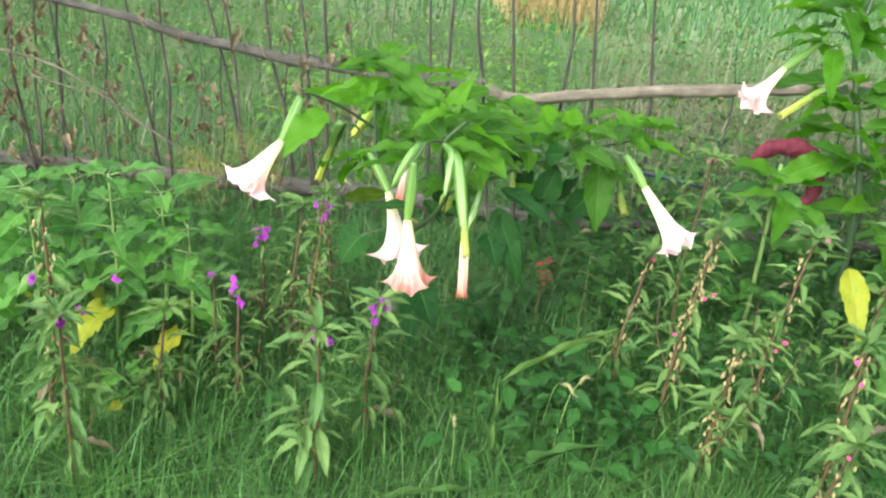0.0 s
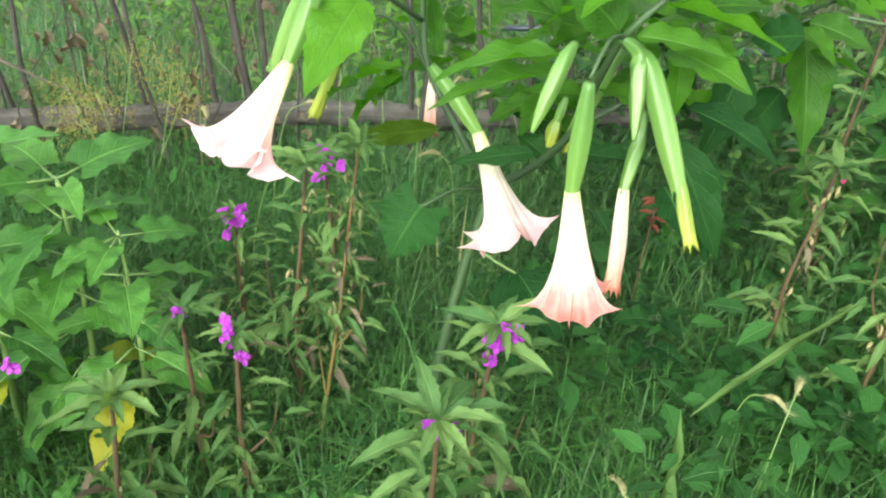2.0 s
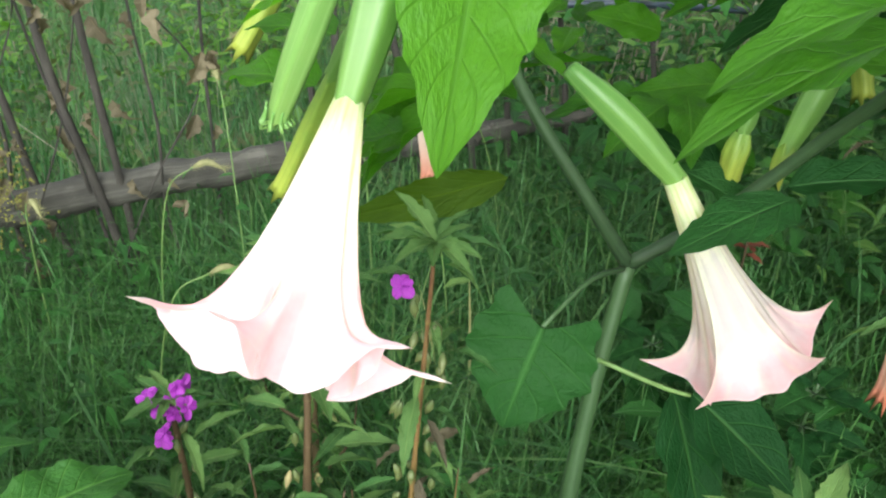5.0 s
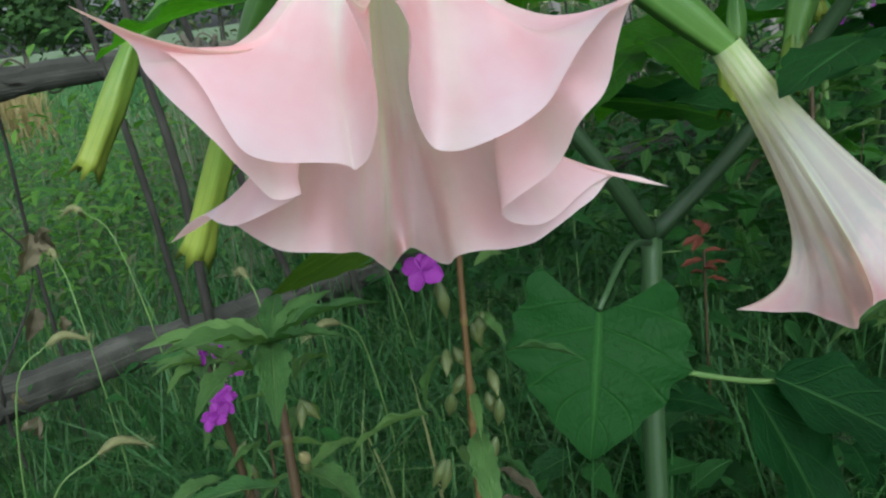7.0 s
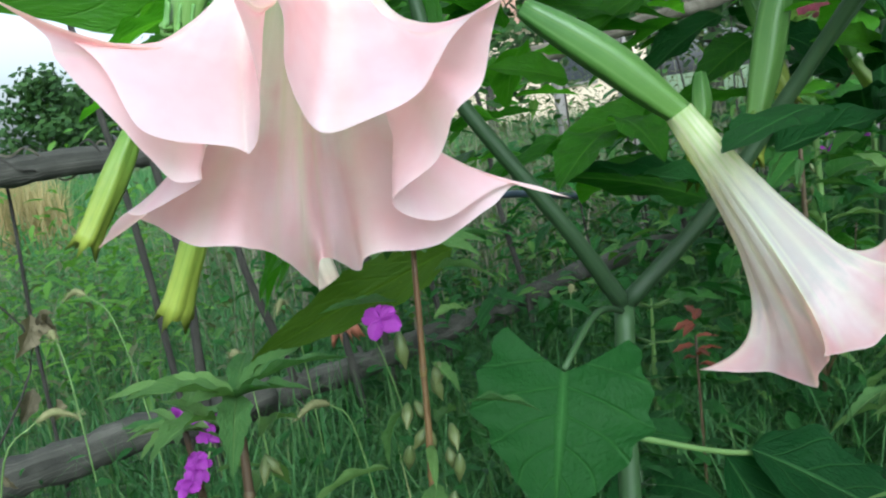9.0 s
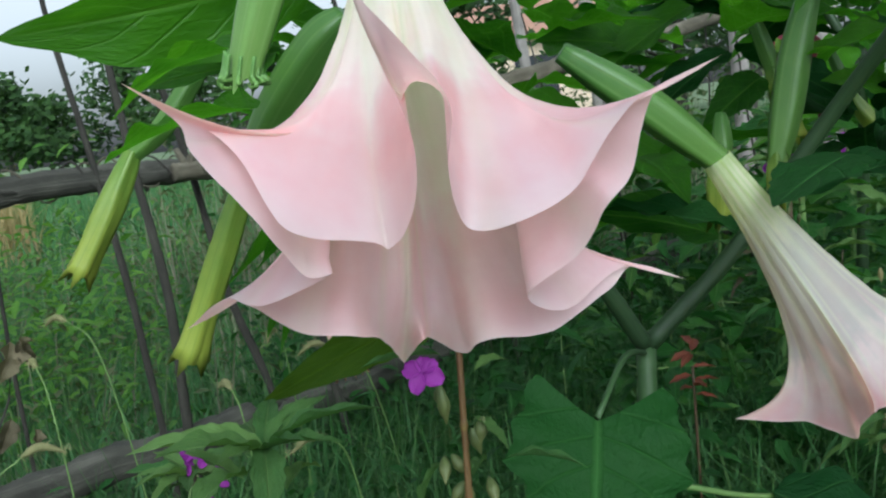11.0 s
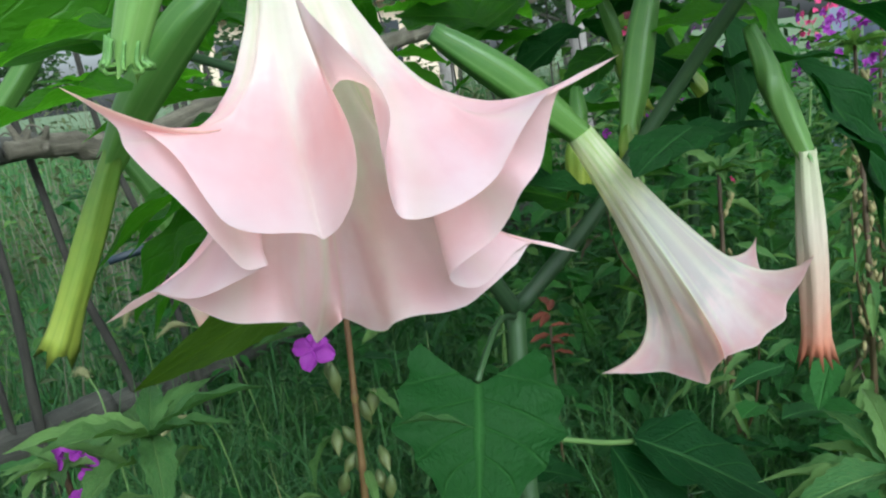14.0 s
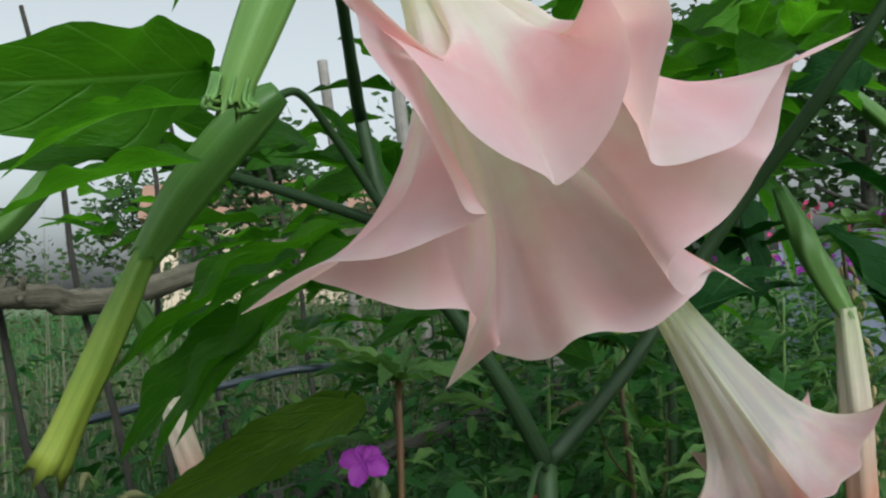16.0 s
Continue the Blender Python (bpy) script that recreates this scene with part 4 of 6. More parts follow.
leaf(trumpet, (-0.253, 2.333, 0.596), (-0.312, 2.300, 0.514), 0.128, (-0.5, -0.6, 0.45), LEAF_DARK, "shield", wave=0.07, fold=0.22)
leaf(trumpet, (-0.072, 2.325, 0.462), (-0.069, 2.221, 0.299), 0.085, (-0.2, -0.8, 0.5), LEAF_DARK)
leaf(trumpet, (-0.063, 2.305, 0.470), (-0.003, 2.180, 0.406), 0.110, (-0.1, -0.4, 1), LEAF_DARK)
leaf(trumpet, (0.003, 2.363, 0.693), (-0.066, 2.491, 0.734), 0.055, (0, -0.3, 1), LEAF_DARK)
leaf(trumpet, (0.078, 2.445, 0.746), (-0.026, 2.526, 0.745), 0.050, (0, -0.4, 1), LEAF)
leaf(trumpet, (0.112, 2.625, 0.810), (0.038, 2.691, 0.847), 0.050, (0, -0.4, 1), LEAF)
leaf(trumpet, (0.208, 2.493, 0.847), (0.144, 2.543, 0.849), 0.050, (0, -0.4, 1), LEAF)
leaf(trumpet, (-0.401, 2.501, 0.904), (-0.483, 2.568, 0.872), 0.060, (0, -0.2, 1), LEAF)
leaf(trumpet, (-0.368, 2.414, 0.794), (-0.415, 2.520, 0.741), 0.055, (0, -0.5, 1), LEAF)
leaf(trumpet, (-0.301, 2.495, 0.760), (-0.376, 2.610, 0.661), 0.060, (0, -0.5, 1), LEAF)
leaf(trumpet, (-0.448, 2.408, 0.848), (-0.505, 2.526, 0.842), 0.070, (0, -0.3, 1), LEAF)
leaf(trumpet, (-0.258, 2.550, 0.906), (-0.213, 2.538, 0.902), 0.060, (0, -0.6, 0.8), LEAF)
leaf(trumpet, (-0.173, 2.517, 0.888), (-0.197, 2.550, 0.898), 0.050, (0, -0.9, 0.5), LEAF)
leaf(trumpet, (-0.146, 2.515, 0.864), (-0.191, 2.579, 0.868), 0.050, (0, -0.9, 0.5), LEAF)
leaf(trumpet, (-0.135, 2.553, 0.831), (-0.185, 2.625, 0.829), 0.050, (0, -0.6, 0.8), LEAF)
leaf(trumpet, (0.267, 2.274, 1.066), (0.208, 2.363, 0.998), 0.070, (-0.3, -0.8, 0.4), LEAF)
leaf(trumpet, (0.327, 2.187, 1.068), (0.263, 2.282, 1.027), 0.090, (-0.3, -0.8, 0.4), LEAF)
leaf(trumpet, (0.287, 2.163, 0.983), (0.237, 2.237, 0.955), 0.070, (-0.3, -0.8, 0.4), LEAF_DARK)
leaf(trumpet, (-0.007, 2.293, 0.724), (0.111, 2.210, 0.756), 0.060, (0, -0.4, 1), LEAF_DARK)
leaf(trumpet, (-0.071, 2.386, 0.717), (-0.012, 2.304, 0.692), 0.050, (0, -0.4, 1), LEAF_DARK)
leaf(trumpet, (-0.189, 2.520, 0.762), (-0.246, 2.604, 0.785), 0.045, (0, -0.4, 1), LEAF)
leaf(trumpet, (-0.214, 2.491, 0.825), (-0.237, 2.573, 0.826), 0.050, (0, -0.4, 1), LEAF)
leaf(trumpet, (-0.424, 2.421, 0.885), (-0.485, 2.504, 0.888), 0.060, (0, -0.3, 1), LEAF)
leaf(trumpet, (0.117, 2.491, 0.872), (0.070, 2.560, 0.889), 0.050, (0, -0.4, 1), LEAF)
leaf(trumpet, (0.080, 2.215, 0.846), (0.024, 2.327, 0.851), 0.060, (0, -0.6, 0.8), LEAF)
leaf(trumpet, (0.116, 2.161, 0.731), (0.156, 2.085, 0.667), 0.090, (0, -0.4, 1), LEAF_DARK)
leaf(trumpet, (-0.217, 2.466, 1.036), (-0.433, 2.455, 1.011), 0.060, (0, -0.2, 1), LEAF)
leaf(trumpet, (-0.096, 2.438, 1.024), (-0.313, 2.493, 1.144), 0.060, (0, -0.7, 0.7), LEAF)
leaf(trumpet, (-0.068, 2.241, 1.030), (-0.207, 2.292, 1.141), 0.060, (0, -0.7, 0.7), LEAF)
leaf(trumpet, (-0.049, 2.229, 1.004), (0.026, 2.291, 1.140), 0.060, (0, -0.7, 0.7), LEAF)
leaf(trumpet, (0.474, 2.506, 0.984), (0.703, 2.520, 1.015), 0.060, (0, -0.2, 1), LEAF)
leaf(trumpet, (0.466, 2.502, 0.975), (0.240, 2.480, 0.926), 0.060, (0, -0.2, 1), LEAF)
leaf(trumpet, (0.468, 2.495, 0.960), (0.722, 2.484, 0.934), 0.060, (0, -0.2, 1), LEAF)
leaf(trumpet, (0.417, 2.358, 0.917), (0.435, 2.272, 0.728), 0.100, (0, -0.9, 0.4), LEAF)
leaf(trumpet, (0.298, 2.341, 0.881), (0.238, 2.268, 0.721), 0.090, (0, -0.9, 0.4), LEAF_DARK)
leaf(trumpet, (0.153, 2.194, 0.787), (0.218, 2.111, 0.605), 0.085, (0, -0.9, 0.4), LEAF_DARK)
leaf(trumpet, (0.079, 2.139, 0.985), (0.079, 2.089, 0.876), 0.050, (0, -0.8, 0.5), LEAF)
leaf(trumpet, (0.523, 2.493, 0.985), (0.464, 2.519, 1.041), 0.050, (0, -0.8, 0.5), LEAF)
leaf(trumpet, (-0.225, 2.654, 0.984), (-0.513, 2.652, 0.919), 0.125, (-0.6, -0.6, -0.5), LEAF)
leaf(trumpet, (-0.300, 2.500, 0.800), (-0.311, 2.700, 0.725), 0.060, (-0.6, -0.2, 0.8), LEAF)
leaf(trumpet, (-0.270, 2.540, 0.760), (-0.326, 2.720, 0.640), 0.060, (-0.7, -0.2, 0.6), LEAF)
leaf(trumpet, (-0.064, 2.688, 0.932), (-0.223, 2.742, 0.921), 0.060, (-0.5, -0.55, 0.65), LEAF)
leaf(trumpet, (-0.239, 2.678, 0.902), (-0.400, 2.735, 0.902), 0.050, (-0.5, -0.55, 0.65), LEAF)
leaf(trumpet, (0.124, 2.770, 0.908), (0.037, 2.808, 0.891), 0.050, (-0.7, -0.6, 0.2), LEAF)
leaf(trumpet, (0.089, 2.817, 0.972), (-0.003, 2.863, 0.931), 0.050, (-0.7, -0.6, 0.2), LEAF)
leaf(trumpet, (0.074, 2.470, 0.763), (-0.047, 2.513, 0.757), 0.050, (-0.5, -0.55, 0.65), LEAF)
leaf(trumpet, (0.095, 2.433, 0.666), (-0.057, 2.515, 0.735), 0.060, (-0.5, -0.55, 0.65), LEAF)
leaf(trumpet, (0.167, 2.411, 0.828), (0.072, 2.426, 0.789), 0.050, (-0.5, -0.55, 0.65), LEAF)
leaf(trumpet, (0.074, 2.494, 0.876), (-0.042, 2.539, 0.900), 0.060, (-0.5, -0.55, 0.65), LEAF)
leaf(trumpet, (0.007, 2.533, 0.813), (-0.081, 2.556, 0.840), 0.050, (-0.5, -0.55, 0.65), LEAF)
leaf(trumpet, (0.277, 2.317, 0.795), (0.185, 2.344, 0.825), 0.050, (-0.5, -0.55, 0.65), LEAF)
leaf(trumpet, (0.073, 2.312, 0.983), (0.055, 2.248, 1.022), 0.060, (-0.5, -0.55, 0.65), LEAF)
spray(trumpet, (0.15, 2.45, 0.90), 8, 0.15, 0.06, LEAF, 41)
spray(trumpet, (0.32, 2.26, 1.0), 8, 0.15, 0.065, LEAF, 42)
spray(trumpet, (0.02, 2.6, 0.88), 8, 0.15, 0.06, LEAF, 43)
spray(trumpet, (0.24, 2.62, 0.92), 8, 0.15, 0.06, LEAF, 44)
spray(trumpet, (0.0, 2.47, 0.74), 7, 0.14, 0.055, LEAF, 45)
spray(trumpet, (-0.12, 2.27, 1.06), 7, 0.15, 0.06, LEAF, 71, 0.2)
spray(trumpet, (-0.2, 2.38, 1.1), 7, 0.15, 0.06, LEAF, 72, 0.2)
spray(trumpet, (-0.035, 3.090, 0.872), 7, 0.12, 0.055, LEAF, 80)
spray(trumpet, (0.109, 3.054, 0.867), 7, 0.12, 0.055, LEAF, 81)
spray(trumpet, (0.144, 2.912, 0.883), 7, 0.12, 0.055, LEAF, 82)
spray(trumpet, (0.255, 2.904, 0.809), 7, 0.12, 0.055, LEAF, 83)
spray(trumpet, (0.160, 2.935, 0.736), 7, 0.12, 0.055, LEAF, 84)
spray(trumpet, (0.212, 2.810, 0.892), 7, 0.12, 0.055, LEAF, 85)
spray(trumpet, (-0.18, 2.6, 0.80), 7, 0.13, 0.055, LEAF, 46)
spray(trumpet, (0.42, 2.40, 0.90), 8, 0.14, 0.06, LEAF, 47)
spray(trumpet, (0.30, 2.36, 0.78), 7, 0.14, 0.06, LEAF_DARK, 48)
spray(trumpet, (-0.02, 2.09, 1.06), 9, 0.15, 0.055, LEAF, 21)
spray(trumpet, (0.05, 2.2, 0.98), 8, 0.14, 0.055, LEAF, 22)
spray(trumpet, (0.2, 2.3, 0.97), 8, 0.13, 0.055, LEAF, 23)
spray(trumpet, (0.35, 2.36, 0.99), 9, 0.13, 0.055, LEAF, 24)
spray(trumpet, (0.5, 2.47, 1.0), 10, 0.14, 0.06, LEAF, 25)
spray(trumpet, (-0.27, 2.47, 1.08), 9, 0.14, 0.055, LEAF, 27)
spray(trumpet, (-0.25, 2.75, 0.97), 8, 0.13, 0.055, LEAF, 28)
spray(trumpet, (-0.05, 2.55, 0.95), 8, 0.14, 0.055, LEAF, 29)
spray(trumpet, (0.22, 2.45, 0.86), 7, 0.14, 0.06, LEAF_DARK, 30)
rod("leaf_stalk", [(-0.11, 2.39, 0.60), (-0.18, 2.36, 0.62), (-0.252, 2.334, 0.598)], [0.003, 0.0025], STEM, trumpet, 6, 4)
rod("leaf_stalk", [(-0.15, 2.37, 0.50), (-0.08, 2.32, 0.47), (-0.03, 2.29, 0.46)], [0.003, 0.0025], PALE_STEM, trumpet, 6, 4)
# yellow withered blooms hanging inside the shrub
bud(trumpet, [(0.505, 2.49, 0.86), (0.515, 2.475, 0.81), (0.52, 2.47, 0.79)], [(0.52, 2.47, 0.79), (0.53, 2.455, 0.76), (0.54, 2.445, 0.735)], 0.008, 0.011, 1.2)
bud(trumpet, [(0.0, 2.365, 0.80), (-0.006, 2.362, 0.775), (-0.012, 2.36, 0.755)], [(-0.012, 2.36, 0.757), (-0.016, 2.36, 0.735), (-0.019, 2.36, 0.708)], 0.008, 0.0125, 1.1)
bud(trumpet, [(0.17, 2.42, 0.90), (0.175, 2.41, 0.86), (0.178, 2.405, 0.83)], [(0.178, 2.405, 0.835), (0.185, 2.40, 0.80), (0.192, 2.39, 0.76)], 0.008, 0.011, 1.3)

# ---- garden balsams ----
def blossom_mesh(name, mat, seed):
    """A small balsam bloom: five cupped petals of uneven size."""
    g = random.Random(seed)
    verts, faces, uvs = [], [], []
    for k in range(5):
        a = 2 * math.pi * k / 5 + g.gauss(0, 0.15)
        r, wide, lift = g.uniform(0.7, 1.25), g.uniform(0.36, 0.52), g.uniform(0.05, 0.85)
        ca, sa = math.cos(a), math.sin(a)
        s = len(verts)
        nu, nv = 5, 7
        for i in range(nu + 1):
            u = i / nu
            for j in range(nv + 1):
                v = j / nv * 2 - 1
                x = r * u
                y = v * wide * math.sin(math.pi * (0.06 + 0.78 * u)) * r * (1 - 0.12 * math.cos(5 * v) * u)
                z = lift * u - 0.45 * u * u + 0.14 * v * v + 0.09 * math.sin(7 * v + 2 * k) * u * u
                verts.append((x * ca - y * sa, x * sa + y * ca, z))
                uvs.append((u, (v + 1) / 2))
        for i in range(nu):
            for j in range(nv):
                b = s + i * (nv + 1) + j
                faces.append((b, b + nv + 1, b + nv + 2, b + 1))
    return make_mesh(name, verts, faces, mat, uvs)


def pod_mesh(mat):
    verts, faces, uvs = tube_data([Vector((0, 0, -i / 8)) for i in range(9)], [0.06, 0.24, 0.34, 0.36, 0.27, 0.12, 0.02], 10, knob=0.06)
    return make_mesh("pod", verts, faces, mat, uvs)


BLOSSOM = [blossom_mesh("blossom", MAGENTA, i) for i in range(3)]
BLOSSOM_PINK = [blossom_mesh("blossom", PINKRED, 10 + i) for i in range(2)]
POD_MESH, POD_MESH_DRY = pod_mesh(POD), pod_mesh(POD_DRY)


def balsam(base, top, leaves, blooms, seed, pods=8, length=0.10, mat=None, petals=None, stem=None, label="magenta garden balsam with narrow toothed leaves", bare=0.1, radius=0.0062, dry=0.0, size=0.0112, wilt=0.06):
    g = random.Random(seed)
    b, t = Vector(base), Vector(top)
    plant = thing("balsam", b, label, "flower", "garden balsams")
    mid = b.lerp(t, 0.5) + Vector((g.gauss(0, 0.015), g.gauss(0, 0.015), 0))
    line = [b - Vector((0, 0, 0.03)), b.lerp(mid, 0.5), mid, mid.lerp(t, 0.5), t]
    rod("stem", line, [radius, radius * 0.85, radius * 0.5], stem or BALSAM_STEM, plant, 8, 9, "brownish fleshy stem", 0.32)
    fine = catmull(line, 10)
    for k in range(3, len(fine) - 4, 4):
        w = radius * (1 - 0.5 * k / len(fine))
        rod("node", [fine[k].lerp(fine[k + 1], 0.1), fine[k].lerp(fine[k + 1], 0.4), fine[k].lerp(fine[k + 1], 0.7)], [w * 0.9, w * 1.3, w * 0.85], stem or BALSAM_STEM, plant, 8, 2, "swollen joint of the stem", 0.2)
    lm = mat or LEAF_BALSAM
    opts = dict(nu=16, nv=4, teeth=8, tooth=0.34, wave=0.03)

    def foliage(path, count, low, reach):
        for i in range(count):
            s = low + (1 - low) * (i + g.random()) / count
            p = path[min(int(s * (len(path) - 1)), len(path) - 1)]
            a = i * 2.4 + g.gauss(0, 0.5)
            el = -0.55 + 0.85 * s ** 2 + g.gauss(0, 0.32)
            l = reach * (1.15 - 0.3 * s) * g.uniform(0.55, 1.25)
            d = Vector((math.cos(a) * math.cos(el), math.sin(a) * math.cos(el), math.sin(el)))
            q = p + d * g.uniform(0.008, 0.03)
            leaf(plant, q, q + d * l, l * g.uniform(0.19, 0.31), (g.gauss(0, 0.3), g.gauss(0, 0.3), 1), LEAF_DRY if g.random() < wilt * (1.3 - s) else lm, "lance", bend=0.32 if i % 2 else 0.55, **opts)

    foliage(fine, int(leaves * 1.55), bare, length)
    for k in range(2 + seed % 2):
        o = fine[int((0.22 + 0.16 * k) * (len(fine) - 1))]
        a = g.uniform(0, 6.28)
        e = o + Vector((math.cos(a) * g.uniform(0.05, 0.10), math.sin(a) * g.uniform(0.05, 0.10), (t.z - o.z) * g.uniform(0.3, 0.6)))
        side = [o, o.lerp(e, 0.5) + Vector((math.cos(a) * 0.02, math.sin(a) * 0.02, -0.01)), e]
        rod("side_shoot", side, [radius * 0.55, radius * 0.15], stem or BALSAM_STEM, plant, 6, 4, "", 0.1)
        foliage(catmull(side, 6), 8, 0.4, length * 0.85)
    for i in range(13):
        a, el = i * 2.4, g.uniform(-0.1, 0.6)
        d = Vector((math.cos(a) * math.cos(el), math.sin(a) * math.cos(el), math.sin(el)))
        l = length * g.uniform(0.55, 1.05)
        leaf(plant, t, t + d * l, l * 0.29, (g.gauss(0, 0.2), g.gauss(0, 0.2), 1), lm, "lance", bend=0.3, **opts)
    for i in range(pods):
        s = g.uniform(0.35, 0.97)
        p = fine[int(s * (len(fine) - 1))]
        a = g.uniform(0, 6.28)
        r = g.uniform(0.012, 0.022)
        m = Matrix.Translation(p + Vector((math.cos(a) * r, math.sin(a) * r, 0))) @ Euler((g.gauss(0, 0.3), g.gauss(0, 0.3), 0)).to_matrix().to_4x4() @ Matrix.Diagonal((0.012, 0.012, g.uniform(0.016, 0.027), 1))
        o = child("pod", POD_MESH_DRY if g.random() < dry else POD_MESH, plant)
        o.matrix_basis = m
    bm = petals or BLOSSOM
    for i, c in enumerate(blooms):
        c = Vector(c)
        for k in range(1 if bm is BLOSSOM_PINK or len(blooms) == 1 else 2):
            off = Vector((g.gauss(0, 0.012), g.gauss(0, 0.012), g.gauss(0, 0.008))) if k else Vector()
            o = child("blossom", bm[(i + k) % len(bm)], plant)
            sz = size * g.uniform(0.8, 1.15) * (0.62 if bm is BLOSSOM_PINK else 1.0)
            o.matrix_basis = Matrix.Translation(c + off) @ Euler((g.uniform(0.4, 1.5), g.gauss(0, 0.4), g.uniform(-0.9, 0.6))).to_matrix().to_4x4() @ Matrix.Diagonal((sz, sz, sz, 1))
    return plant


balsam((-0.40, 2.70, 0), (-0.417, 2.69, 0.53), 22, [(-0.417, 2.67, 0.504), (-0.405, 2.665, 0.525), (-0.43, 2.66, 0.49), (-0.41, 2.675, 0.545)], 1, 4, 0.07)
balsam((-0.435, 2.34, 0), (-0.366, 2.344, 0.715), 30, [(-0.395, 2.35, 0.673)], 52, 44, 0.066, radius=0.0038, wilt=0.3, size=0.0125, stem=RED_STEM, label="tall garden balsam with seed pods on a reddish stem")
balsam((-0.59, 2.52, 0), (-0.598, 2.53, 0.47), 30, [(-0.598, 2.51, 0.465), (-0.585, 2.505, 0.475), (-0.61, 2.50, 0.45), (-0.59, 2.52, 0.49)], 3, 10, 0.06)
balsam((-0.275, 1.88, 0), (-0.285, 1.845, 0.54), 26, [(-0.288, 1.835, 0.525), (-0.262, 1.85, 0.51)], 4, 4, 0.11)
balsam((-0.16, 2.10, 0), (-0.155, 2.065, 0.53), 22, [(-0.155, 2.05, 0.52), (-0.135, 2.045, 0.522), (-0.172, 2.045, 0.515), (-0.165, 2.05, 0.47), (-0.145, 2.05, 0.535)], 5, 3, 0.10)
balsam((-0.66, 2.25, 0), (-0.674, 2.24, 0.45), 20, [(-0.674, 2.225, 0.455)], 6, 6, 0.075)
balsam((-0.56, 2.14, 0), (-0.575, 2.16, 0.455), 24, [(-0.575, 2.145, 0.45), (-0.565, 2.14, 0.42), (-0.585, 2.15, 0.47)], 16, 6, 0.07)
balsam((-0.90, 1.75, 0), (-0.902, 1.74, 0.56), 24, [(-0.902, 1.73, 0.55), (-0.89, 1.725, 0.555)], 7, 2, 0.11)
balsam((-1.08, 1.98, 0), (-1.08, 2.04, 0.72), 30, [(-1.1, 2.0, 0.5), (-0.98, 2.0, 0.42), (-0.88, 2.02, 0.52)], 8, 60, 0.085, dry=0.8, label="tall drying balsam with pale seed pods")
balsam((-0.47, 2.42, 0), (-0.455, 2.46, 0.62), 24, [], 9, 26, 0.085, dry=0.2, label="drying garden balsam with seed pods")
balsam((0.74, 2.26, 0), (0.79, 2.29, 0.78), 36, [(0.80, 2.22, 0.60), (0.775, 2.22, 0.585), (0.72, 2.23, 0.45)], 10, 90, 0.09, dry=0.85, petals=BLOSSOM_PINK, label="drying pink balsam hung with pale seed pods")
balsam((1.0, 2.20, 0), (1.05, 2.25, 0.80), 34, [(1.06, 2.2, 0.82), (1.02, 2.17, 0.5), (1.0, 2.17, 0.47)], 11, 50, 0.10, dry=0.6, petals=BLOSSOM_PINK, label="pink garden balsam with long leaves")
balsam((0.63, 2.45, 0), (0.665, 2.48, 0.60), 26, [(0.667, 2.46, 0.585)], 12, 30, 0.09, dry=0.7, petals=BLOSSOM_PINK, label="pink garden balsam with narrow leaves")
balsam((1.0, 1.70, 0), (1.02, 1.66, 0.52), 24, [(1.0, 1.64, 0.5)], 13, 24, 0.10, dry=0.6, petals=BLOSSOM_PINK, label="pink garden balsam with narrow leaves")
balsam((1.12, 1.92, 0), (1.13, 1.95, 0.64), 26, [(1.1, 1.92, 0.6), (1.12, 1.9, 0.55)], 14, 36, 0.10, dry=0.7, petals=BLOSSOM_PINK, label="pink garden balsam with narrow leaves")
balsam((0.82, 2.05, 0), (0.85, 2.05, 0.55), 24, [], 15, 60, 0.09, dry=0.85, label="drying garden balsam with seed pods")
balsam((0.88, 2.72, 0), (0.86, 2.74, 0.86), 24, [(0.84, 2.72, 0.85), (0.86, 2.72, 0.86)], 17, 6, 0.09, petals=BLOSSOM_PINK, label="pink garden balsam behind the others")
balsam((1.35, 2.35, 0), (1.36, 2.36, 0.82), 26, [(1.34, 2.3, 0.8), (1.36, 2.3, 0.6)], 18, 10, 0.10, petals=BLOSSOM_PINK, label="pink garden balsam with narrow leaves")
balsam((-0.75, 2.05, 0), (-0.76, 2.06, 0.42), 18, [], 19, 2, 0.09, label="young garden balsam with narrow leaves")


